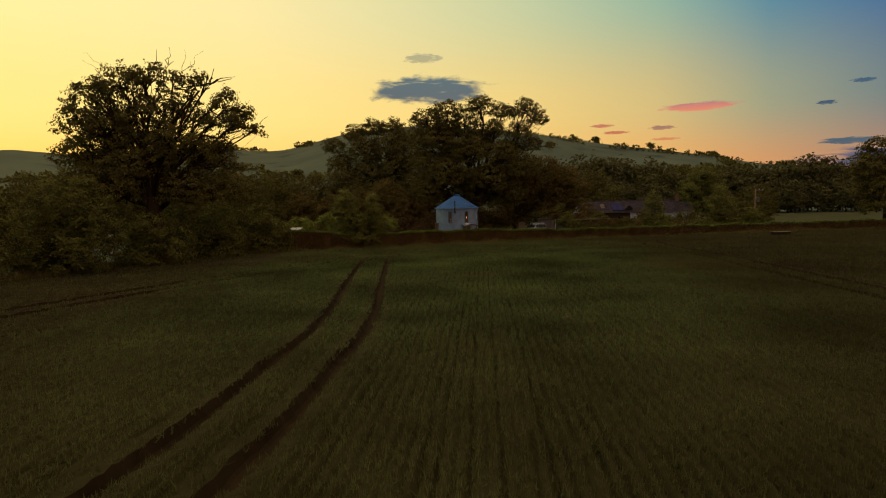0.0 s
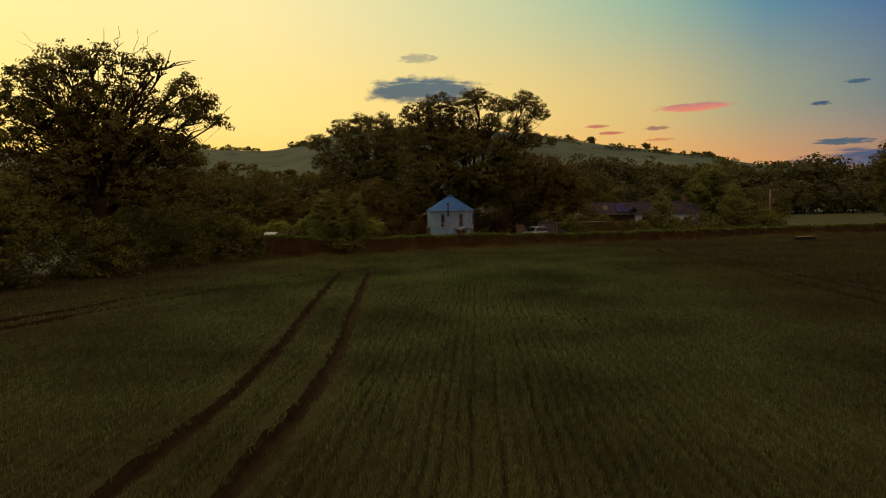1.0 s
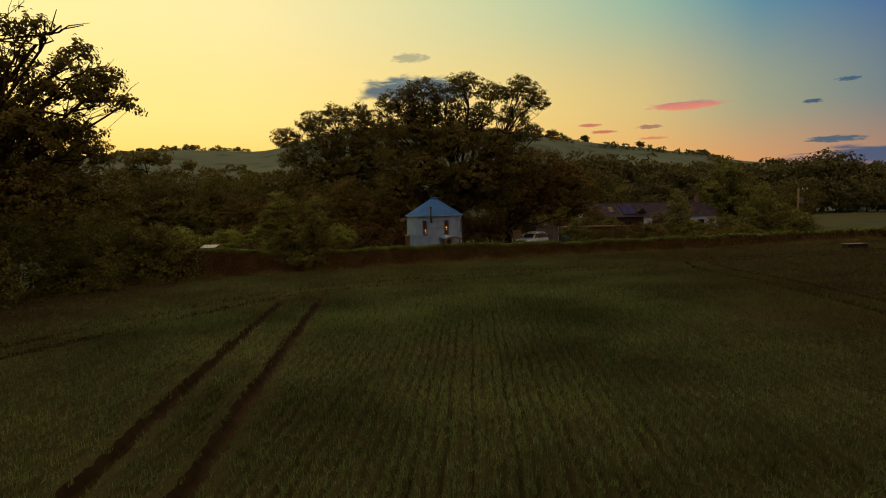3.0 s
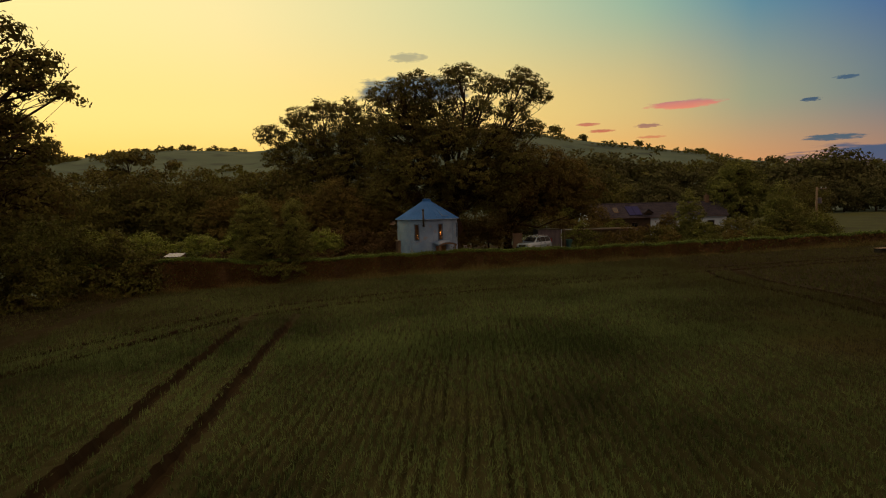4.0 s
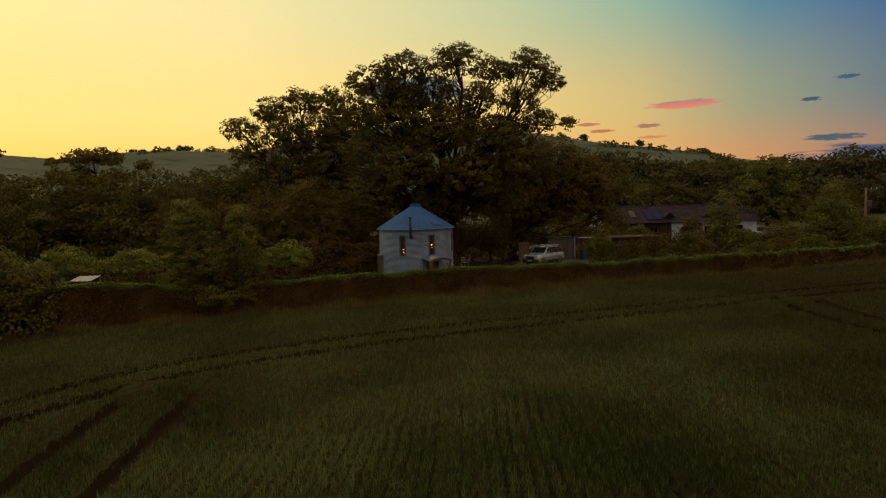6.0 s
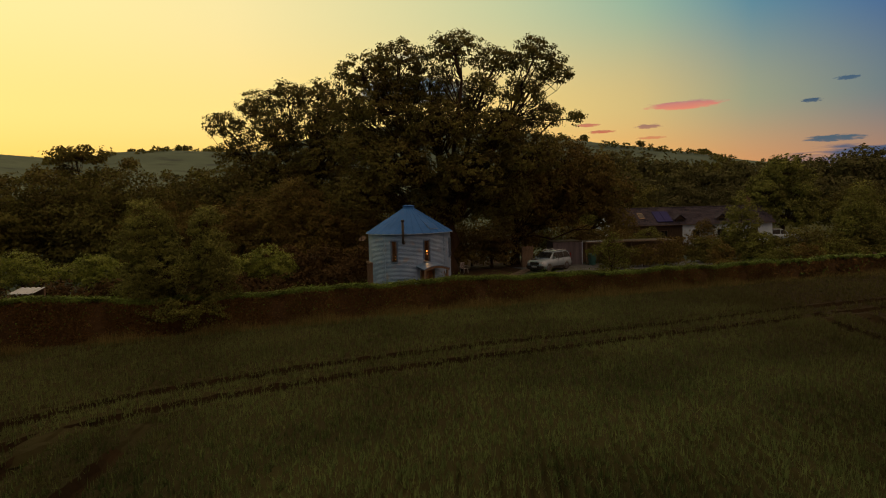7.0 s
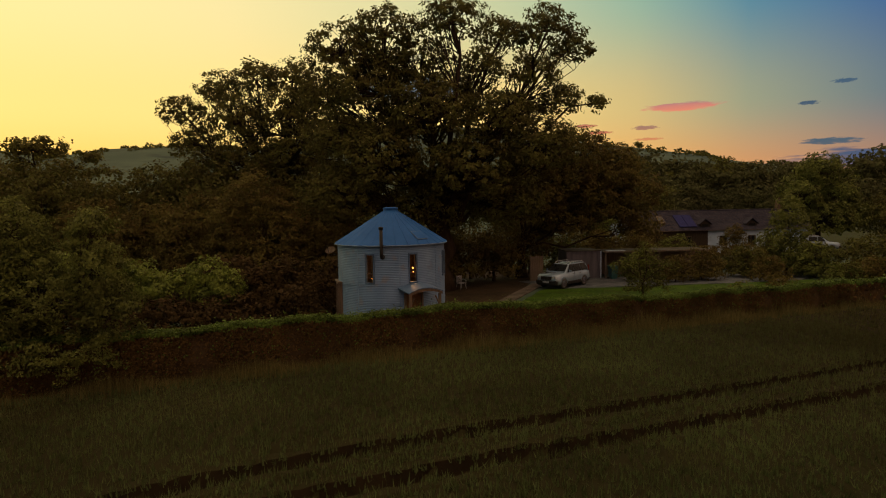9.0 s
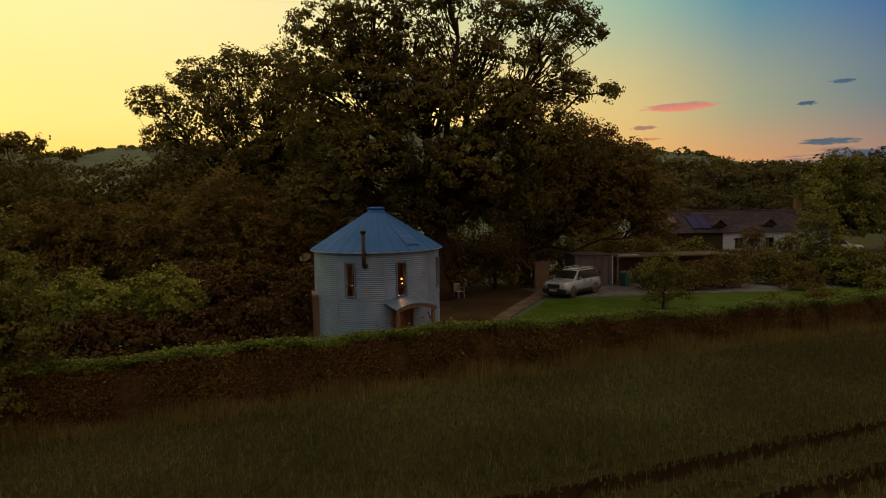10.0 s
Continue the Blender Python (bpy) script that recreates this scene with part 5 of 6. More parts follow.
def build_woods():
    """Belts of trees behind the garden, the house and the far hedges."""
    rng = np.random.default_rng(33)
    spots = []
    for x in np.arange(20, 44, 3.2):            # lighter trees behind the long house
        spots.append((x + rng.normal(), 134 + rng.uniform(-3, 6), rng.uniform(11.0, 13.2)))
    for x in np.arange(36, 215, 5.0):           # the tall dark belt beyond
        spots.append((x + rng.normal(), 196 + 0.1 * (x - 60) + rng.uniform(-5, 8), rng.uniform(15.0, 18.2) - 0.012 * max(0.0, x - 90) + 2.0 * math.sin(x * 0.09 + 2.6)))
    for x in np.arange(60, 190, 6.0):           # lower growth at its foot
        spots.append((x + rng.normal(), 184 + 0.1 * (x - 60) + rng.uniform(-2, 2), rng.uniform(7.5, 10.5)))
    for x in np.arange(-46, 2, 2.7):            # dark thicket west of the oaks
        spots.append((x + rng.normal(), 101 + 0.12 * x + rng.uniform(-2, 4), rng.uniform(8.2, 9.6)))
    for x in np.arange(-34, -6, 3.6):
        spots.append((x, 104.5 + 0.1 * x + rng.uniform(-1, 1), rng.uniform(9.6, 11.0)))
    for x in np.arange(-75, -36, 6.5):
        spots.append((x + rng.normal(), 108 + rng.uniform(-6, 8), rng.uniform(9, 12)))
    for y in np.arange(62, 104, 6.0):
        spots.append((-41 - 0.25 * (y - 60) + rng.uniform(-2, 2), y, rng.uniform(8, 10.5)))
    for x in np.arange(-3, 6, 4.0):
        spots.append((x + rng.normal(), 116 + rng.uniform(-3, 3), rng.uniform(8, 10)))
    for x, y, h in ((-92, 345, 22), (-101, 349, 19), (-84, 350, 18), (-70, 360, 14), (64, 119, 7), (68.5, 122, 8), (-60, 150, 13), (-66, 152, 14), (-76, 150, 13)):
        spots.append((x, y, h))
    made = {}
    for k, (x, y, h) in enumerate(spots):
        near = y < 138
        key = (near, k % 3)
        f = h / 11.0
        wide = f * rng.uniform(0.9, 1.25)
        turn = rng.uniform(0, 360)
        if key not in made:
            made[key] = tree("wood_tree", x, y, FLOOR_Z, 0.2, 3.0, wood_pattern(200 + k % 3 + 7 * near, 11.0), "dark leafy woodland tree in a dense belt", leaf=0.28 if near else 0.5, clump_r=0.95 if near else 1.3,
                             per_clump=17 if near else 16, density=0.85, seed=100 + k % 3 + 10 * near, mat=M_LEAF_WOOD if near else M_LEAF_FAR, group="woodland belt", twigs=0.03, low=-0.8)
            continue
        copy_thing(made[key], pose(x, y, FLOOR_Z, 0, 0, turn) @ Matrix.Diagonal((wide, wide, f, 1)))


build_woods()


def build_hill_trees():
    """Hedgerow trees and copses on the far hills, a few leaves each: too small and many to count."""
    rng = np.random.default_rng(44)
    pts = []

    def blob(x, y, r):
        z = float(hill_height(np.array(x), np.array(y)))
        n = int(26 + r * 3)
        d = rng.normal(size=(n, 3))
        d /= np.linalg.norm(d, axis=1, keepdims=True)
        p = d * (rng.uniform(0.3, 1, n) ** 0.5)[:, None] * np.array((r, r, r * 0.8)) + np.array((x, y, z + r * 0.75))
        pts.append(leaves_at(p, r * 0.55, rng))

    for _ in range(46):                         # hedgerow lines
        az, r = rng.uniform(-45, 50), rng.uniform(420, 1240)
        a = rng.uniform(0, 3.14)
        x0, y0 = 4 + r * math.sin(radians(az)), 30 + r * math.cos(radians(az))
        for s in np.arange(0, rng.uniform(80, 240), 7.5):
            blob(x0 + math.cos(a) * s + rng.normal(), y0 + math.sin(a) * s * 0.7 + rng.normal(), rng.uniform(2.0, 4.2) if rng.random() < 0.85 else rng.uniform(5, 7))
    for az in np.arange(-34, 46, 0.34):         # along the skyline
        if rng.random() < (0.10 if az > 4 else 0.2):
            r = 1300 + rng.normal() * 12
            blob(4 + r * math.sin(radians(az)), 30 + r * math.cos(radians(az)), rng.uniform(1.8, 4.2))
    for az, r0, n in ((-8.6, 6, 5), (-15.2, 6, 6), (-24.5, 6, 4), (-22.5, 5, 8), (-20.5, 5, 8), (26, 5, 10), (31, 6, 12), (34, 6, 12)):
        for _ in range(n):
            a = radians(az + rng.normal() * 0.7)
            blob(4 + 1296 * math.sin(a), 30 + 1296 * math.cos(a), rng.uniform(0.7, 1.2) * r0)
    for az, el, n in ((12, 520, 60), (24, 560, 60), (36, 600, 50), (-12, 640, 30)):   # woods on the lower slopes
        for _ in range(n):
            a, r = radians(az + rng.normal() * 5), el + rng.normal() * 60
            blob(4 + r * math.sin(a), 30 + r * math.cos(a), rng.uniform(5, 8))
    tagged(pieces_mesh("far_trees", np.concatenate(pts), M_LEAF_WOOD), "distant hedgerow trees and copses on the hills", "trees", kind="stuff")
    # two single trees that stand out on the ridge
    for az, s in ((16.55, 17), (21.15, 15)):
        a = radians(az)
        x, y = 4 + 1290 * math.sin(a), 30 + 1290 * math.cos(a)
        tree("ridge_tree", x, y, float(hill_height(np.array(x), np.array(y))), 1.0, s * 0.3, [(0, 0, s * 0.6, s * 0.42, s * 0.4, s * 0.36), (s * 0.2, 0, s * 0.4, s * 0.35, s * 0.3, s * 0.25)],
             "single tree standing on the hill's skyline", leaf=2.2, clump_r=3.2, per_clump=14, seed=int(az), mat=M_LEAF_WOOD, group="trees on the ridge", twigs=0)


build_hill_trees()


# ---- clouds ----
def cloud(az, el, wide, high, low_col, top_col, seed):
    """A bank of vapour far off: bearing, height and extent in degrees."""
    r = 4300.0
    x, y, z = r * math.sin(radians(az)), 30 + r * math.cos(radians(az)), r * math.tan(radians(el)) + 5
    w, h = r * math.radians(wide), r * math.radians(high)
    bm = bmesh.new()
    n, k = 24, 10
    g = [[bm.verts.new((w * (i / n - 0.5), 0.06 * w * (1 - (2 * i / n - 1) ** 2) * math.sin(j), h * (j / k - 0.5))) for i in range(n + 1)] for j in range(k + 1)]
    for j in range(k):
        for i in range(n):
            bm.faces.new((g[j][i], g[j][i + 1], g[j + 1][i + 1], g[j + 1][i]))
    ob = part("cloud", bm, cloud_material("cloud_vapour", low_col, top_col, seed))
    ob.matrix_world = pose(x, y, z, 0, 0, -az)
    ob.visible_shadow = False
    return tagged(ob, "thin drifting evening cloud", "cloud", "evening clouds", "structure")


cloud(2.1, 9.85, 14.0, 3.7, (106, 108, 110), (92, 116, 122), 1)
cloud(1.6, 12.35, 4.6, 1.25, (188, 176, 132), (176, 172, 138), 2)
cloud(24.9, 7.45, 8.2, 1.05, (240, 140, 104), (150, 116, 128), 4)
cloud(17.0, 6.2, 2.6, 0.45, (206, 124, 92), (180, 118, 96), 5)
cloud(18.2, 5.6, 3.0, 0.42, (206, 116, 84), (176, 110, 88), 6)
cloud(21.9, 5.85, 2.8, 0.55, (176, 126, 100), (150, 118, 104), 7)
cloud(36.1, 8.4, 2.1, 0.52, (78, 98, 116), (64, 92, 116), 8)
cloud(33.8, 7.0, 2.0, 0.50, (78, 94, 110), (62, 86, 108), 9)
cloud(35.4, 4.1, 5.6, 0.75, (90, 98, 108), (70, 94, 110), 10)
cloud(40.5, 2.85, 24.0, 2.6, (88, 90, 112), (68, 88, 116), 11)
cloud(22.2, 4.9, 3.0, 0.36, (214, 140, 92), (200, 132, 92), 12)


# ---- the garden: car, garage, shelters, fence ----
def build_car():
    root = empty("car", pose(18.45, 93.7, FLOOR_Z + 0.035, 0, 0, -48), "silver estate off-roader with roof rails parked on gravel", "car")
    # the car's nose points to -y; x is across

    def section(y, zb, zt, wb, wt):
        return [(-wb, y, zb), (-wb - 0.02, y, zb + (zt - zb) * 0.35), (-wt, y, zt - 0.05), (-wt + 0.07, y, zt), (wt - 0.07, y, zt), (wt, y, zt - 0.05), (wb + 0.02, y, zb + (zt - zb) * 0.35), (wb, y, zb)]

    bm = loft(bmesh.new(), [section(*s) for s in ((-2.22, 0.42, 0.74, 0.66, 0.62), (-2.16, 0.34, 0.90, 0.76, 0.74), (-2.0, 0.30, 0.99, 0.85, 0.80), (-1.4, 0.30, 1.05, 0.87, 0.84), (-0.95, 0.30, 1.09, 0.87, 0.86), (0.3, 0.30, 1.10, 0.88, 0.87), (1.5, 0.32, 1.10, 0.88, 0.86), (2.05, 0.36, 1.06, 0.86, 0.82), (2.22, 0.44, 0.92, 0.80, 0.76))])
    part("body", bm, M_CARPAINT, root, smooth=True)

    def roof_section(y, zb, zt, wb, wt):
        return [(-wb, y, zb), (-wt, y, zt - 0.04), (-wt + 0.10, y, zt), (wt - 0.10, y, zt), (wt, y, zt - 0.04), (wb, y, zb)]

    bm = loft(bmesh.new(), [roof_section(*s) for s in ((-1.05, 1.07, 1.12, 0.80, 0.78), (-0.62, 1.07, 1.42, 0.82, 0.70), (-0.32, 1.07, 1.62, 0.83, 0.64), (0.4, 1.07, 1.68, 0.84, 0.64), (1.4, 1.07, 1.67, 0.83, 0.64), (1.85, 1.07, 1.60, 0.81, 0.62), (2.10, 1.06, 1.16, 0.79, 0.74))])
    part("cabin", bm, M_CARPAINT, root, smooth=False)
    bm = loft(bmesh.new(), [[(-0.72, -1.00, 1.15), (0.72, -1.00, 1.15), (0.60, -0.40, 1.575), (-0.60, -0.40, 1.575)], [(-0.72, -1.02, 1.165), (0.72, -1.02, 1.165), (0.60, -0.42, 1.590), (-0.60, -0.42, 1.590)]])
    part("windscreen", bm, M_CARGLASS, root, "dark windscreen")
    for s in (-1, 1):
        for y0, y1, t0, t1 in ((-0.80, 0.03, -0.32, 0.03), (0.09, 0.95, 0.09, 0.93), (1.02, 1.93, 1.00, 1.66)):
            lo, hi = 1.10, 1.59
            xa, xb = s * 0.846, s * 0.672
            bm = loft(bmesh.new(), [[(xa, y0, lo), (xa, y1, lo), (xb, t1, hi), (xb, t0, hi)], [(xa + s * 0.02, y0, lo), (xa + s * 0.02, y1, lo), (xb + s * 0.02, t1, hi), (xb + s * 0.02, t0, hi)]])
            part("side_window", bm, M_CARGLASS, root)
        part("roof_rail", tube(bmesh.new(), [(s * 0.60, -0.15, 1.66), (s * 0.60, 0.0, 1.75), (s * 0.60, 1.45, 1.75), (s * 0.60, 1.65, 1.66)], [0.022] * 4, 6), M_TRIM, root)
        part("wing_mirror", boxed(s * 0.98 - 0.09, s * 0.98 + 0.09, -0.72, -0.60, 1.10, 1.26, 0.03), M_CARPAINT, root)
        part("headlamp", boxed(s * 0.60 - 0.17, s * 0.60 + 0.17, -2.225, -2.05, 0.74, 0.90, 0.04), M_LAMP, root, "clear headlamp")
        part("tail_lamp", boxed(s * 0.74 - 0.06, s * 0.74 + 0.06, 2.08, 2.19, 0.86, 1.40, 0.02), M_REDLAMP, root, "red tail lamp")
        part("sill", boxed(s * 0.88 - 0.04, s * 0.88 + 0.04, -0.92, 0.88, 0.27, 0.47, 0.015), M_BLACK, root, "dark plastic sill")
        part("door_seam", boxed(s * 0.879 - 0.012, s * 0.879 + 0.012, 0.045, 0.060, 0.48, 1.08), M_BLACK, root)
        for y in (-0.12, 0.80):
            part("door_handle", boxed(s * 0.885 - 0.02, s * 0.885 + 0.02, y - 0.09, y + 0.09, 0.93, 0.965, 0.008), M_BLACK, root)
        for y in (-1.33, 1.30):
            arch = bmesh.new()
            loft(arch, [[(s * 0.80, y + math.cos(a) * r, 0.36 + math.sin(a) * r) for a in (math.pi * k / 14 for k in range(15))] for r in (0.44, 0.44)] + [[(s * 0.915, y + math.cos(a) * r, 0.36 + math.sin(a) * r) for a in (math.pi * k / 14 for k in range(15))] for r in (0.44, 0.38)] + [[(s * 0.80, y + math.cos(a) * 0.38, 0.36 + math.sin(a) * 0.38) for a in (math.pi * k / 14 for k in range(15))]], caps=False)
            part("wheel_arch", arch, M_CARPAINT, root)
            w = bmesh.new()
            loft(w, [[(s * x, y + math.cos(a) * r, 0.36 + math.sin(a) * r) for a in (2 * math.pi * k / 28 for k in range(28))] for x, r in ((0.70, 0.24), (0.70, 0.33), (0.73, 0.36), (0.88, 0.36), (0.91, 0.33), (0.91, 0.235))], caps=False)
            wh = part("wheel", w, M_TYRE, root, "black tyre", smooth=True)
            rim = bmesh.new()
            loft(rim, [[(s * x, y + math.cos(a) * r, 0.36 + math.sin(a) * r) for a in (2 * math.pi * k / 28 for k in range(28))] for x, r in ((0.90, 0.24), (0.905, 0.22), (0.86, 0.19))], caps=False)
            for k in range(5):
                a = 2 * math.pi * k / 5
                mm = Matrix.Translation((s * 0.88, y, 0.36)) @ Matrix.Rotation(a, 4, "X")
                box(rim, -0.02, 0.02, -0.03, 0.03, 0.03, 0.22, m=mm)
            box(rim, s * 0.875 - 0.03, s * 0.875 + 0.03, y - 0.06, y + 0.06, 0.30, 0.42, 0.02)
            part("rim", rim, M_GARAGE, wh, "grey five-spoke rim")
    part("underbody", boxed(-0.84, 0.84, -2.05, 2.1, 0.24, 0.33, 0.02), M_BLACK, root)
    for y in (0.2, 1.1):
        part("roof_bar", boxed(-0.62, 0.62, y - 0.03, y + 0.03, 1.73, 1.765, 0.01), M_TRIM, root)
    part("grille", boxed(-0.44, 0.44, -2.25, -2.10, 0.64, 0.88, 0.02), M_BLACK, root, "black front grille")
    part("bumper", boxed(-0.84, 0.84, -2.27, -1.92, 0.30, 0.62, 0.05), M_BLACK, root, "dark front bumper")
    part("rear_bumper", boxed(-0.82, 0.82, 2.08, 2.30, 0.42, 0.64, 0.05), M_CARPAINT, root)
    part("number_plate", boxed(-0.26, 0.26, -2.285, -2.27, 0.45, 0.56), M_TRIM, root, "pale plain plate")
    part("rear_window", loft(bmesh.new(), [[(-0.66, 2.06, 1.18), (0.66, 2.06, 1.18), (0.56, 1.90, 1.54), (-0.56, 1.90, 1.54)], [(-0.66, 2.085, 1.18), (0.66, 2.085, 1.18), (0.56, 1.925, 1.545), (-0.56, 1.925, 1.545)]]), M_CARGLASS, root)
    return root


car = build_car()
tagged(copy_thing(car, pose(53.6, 117.0, FLOOR_Z, 0, 0, 70)), "pale silver car half hidden behind garden bushes")


def build_trough():
    root = empty("water_trough", pose(45.2, 76.2, FLOOR_Z, 0, 0, 8), "long pale galvanised cattle trough standing in grass", "trough")
    part("basin", loft(bmesh.new(), [[(x, -0.3, 0.45), (x, -0.36, 0.80), (x, 0.36, 0.80), (x, 0.3, 0.45)] for x in (-1.1, 1.1)]), M_BLACK, root, "dark tub")
    part("rim", boxed(-1.16, 1.16, -0.42, 0.42, 0.804, 0.85, 0.01), M_WOOD_GREY, root)
    for x in (-0.9, 0.9):
        part("foot", boxed(x - 0.08, x + 0.08, -0.34, 0.34, 0, 0.448, 0.01), M_WOOD_GREY, root)


build_trough()


def build_garage():
    root = empty("garage", pose(19.9, 97.8, FLOOR_Z), "flat-roofed garage with a grey up-and-over door", "garage")
    bm = bmesh.new()
    box(bm, -0.1, 0.14, 0, 2.6, 0, 2.15)
    box(bm, 2.36, 2.6, 0, 2.6, 0, 2.15)
    box(bm, 0.14, 2.36, 2.46, 2.6, 0, 2.15)
    box(bm, 0.14, 2.36, 0, 0.12, 2.02, 2.15)
    part("wall", bm, M_GARAGE, root)
    part("roof", boxed(-0.14, 2.64, -0.06, 2.7, 2.154, 2.21, 0.01), M_FELT, root)
    d = part("garage_door", boxed(0.145, 2.355, 0.05, 0.09, 0.02, 2.015, 0.005), M_GARAGE, root, "plain grey metal door")
    for k in range(1, 8):
        part("door_rib", boxed(0.16 + k * 0.3 - 0.012, 0.16 + k * 0.3 + 0.012, 0.036, 0.052, 0.06, 1.98), M_GARAGE, d)
    part("corner_trim", boxed(2.6, 2.68, -0.04, 0.1, 0, 2.15), M_PLASTER, root, "pale corner post")


build_garage()


def build_bin():
    root = empty("wheeled_bin", pose(23.2, 96.9, FLOOR_Z, 0, 0, 14), "teal plastic wheeled rubbish bin beside the garage", "bin")
    part("body", loft(bmesh.new(), [[(-w, -d, z), (w, -d, z), (w, d, z), (-w, d, z)] for w, d, z in ((0.21, 0.24, 0.06), (0.22, 0.26, 0.3), (0.27, 0.31, 0.92), (0.29, 0.33, 0.93), (0.29, 0.33, 0.97))]), M_TEAL, root)
    part("lid", loft(bmesh.new(), [[(-w, -0.35, z), (w, -0.35, z), (w, 0.36, z + 0.03), (-w, 0.36, z + 0.03)] for w, z in ((0.30, 0.974), (0.30, 1.0), (0.24, 1.05))]), M_TEAL, root)
    part("handle", tube(bmesh.new(), [(-0.22, 0.40, 0.96), (0.22, 0.40, 0.96)], [0.016, 0.016], 8), M_TEAL, root)
    for x in (-0.25, 0.25):
        part("wheel", tube(bmesh.new(), [(x - 0.03, 0.24, 0.10), (x + 0.03, 0.24, 0.10)], [0.10, 0.10], 16), M_TYRE, root, "small black wheel")


build_bin()


def build_carport():
    root = empty("carport", pose(22.75, 97.9, FLOOR_Z), "low open timber carport with a flat roof edge", "carport")
    part("roof", boxed(-0.1, 8.6, -0.5, 2.4, 2.02, 2.10, 0.01), M_FELT, root)
    part("roof_edge", boxed(-0.1, 8.6, -0.54, -0.504, 2.02, 2.12), M_WOOD_GREY, root, "weathered pale fascia board")
    for x in (0.1, 2.2, 4.4, 6.6, 8.4):
        part("post", boxed(x - 0.06, x + 0.06, -0.40, -0.28, 0, 2.02, 0.008), M_WOOD_GREY, root)
    part("back_wall", boxed(-0.1, 8.6, 2.2, 2.3, 0, 2.0), M_WOOD_DARK, root)
    part("roof_sheet", boxed(0.3, 1.7, -0.45, 0.3, 2.105, 2.15, 0.01), M_SHEET, root, "pale sheet lying on the roof")


build_carport()


def build_fence(x0, y0, x1, y1, h, n, label):
    root = empty("fence", pose(x0, y0, FLOOR_Z, 0, 0, math.degrees(math.atan2(y1 - y0, x1 - x0))), label, "fence")
    L = math.hypot(x1 - x0, y1 - y0)
    rng = np.random.default_rng(int(x0 * 10) % 1000)
    first = None
    for k in range(n):
        w = L / n
        bm = boxed(0.006, w - 0.006, -0.01, 0.01, 0.05, h, 0.003)
        if first is None:
            first = part("board", bm, M_WOOD_GREY, root)
            continue
        bm.free()
        ob = new("board", first.data)
        ob.parent = root
        ob.matrix_basis = pose(w * k, float(rng.normal()) * 0.004, float(rng.normal()) * 0.015)
    for k in range(3):
        part("post", boxed(L * k / 2 - 0.05, L * k / 2 + 0.05, 0.012, 0.11, 0, h + 0.08, 0.006), M_WOOD_GREY, root)
    for z in (0.35, h - 0.3):
        part("rail", boxed(0, L, 0.012, 0.06, z, z + 0.09), M_WOOD_GREY, root)


build_fence(16.7, 96.7, 17.7, 97.0, 1.9, 7, "weathered upright board fence beside the garage")


def build_shelter():
    root = empty("log_shelter", pose(-11.9, 69.9, FLOOR_Z, 0, 0, -8) @ Matrix.Diagonal((0.75, 1, 1, 1)), "small lean-to log shelter with a pale sheet roof", "shelter")
    loops = []
    for x in np.linspace(-0.78, 0.78, 18):
        z = 0.02 * math.cos(x * 18)
        loops.append([(x, -0.42, 2.44 + z), (x, 0.50, 2.62 + z), (x, 0.50, 2.64 + z), (x, -0.42, 2.46 + z)])
    part("roof", loft(bmesh.new(), loops), M_SHEET, root, "pale corrugated sheet roof")
    for x in (-0.75, 0.75):
        part("post", boxed(x - 0.04, x + 0.04, -0.46, -0.38, 0, 2.39, 0.005), M_WOOD_GREY, root)
        part("post", boxed(x - 0.04, x + 0.04, 0.38, 0.46, 0, 2.57, 0.005), M_WOOD_GREY, root)
    part("back_boards", boxed(-0.8, 0.8, 0.465, 0.49, 0.1, 2.58), M_WOOD_DARK, root)
    logs = bmesh.new()
    rng = np.random.default_rng(3)
    for i in range(9):
        for j in range(7):
            x, z = -0.64 + i * 0.16 + (j % 2) * 0.05, 0.12 + j * 0.15
            tube(logs, [(x, -0.35, z), (x, 0.3, z)], [0.07 + rng.uniform(-0.012, 0.008)] * 2, 7)
    part("stacked_logs", logs, M_BARK, root)


build_shelter()


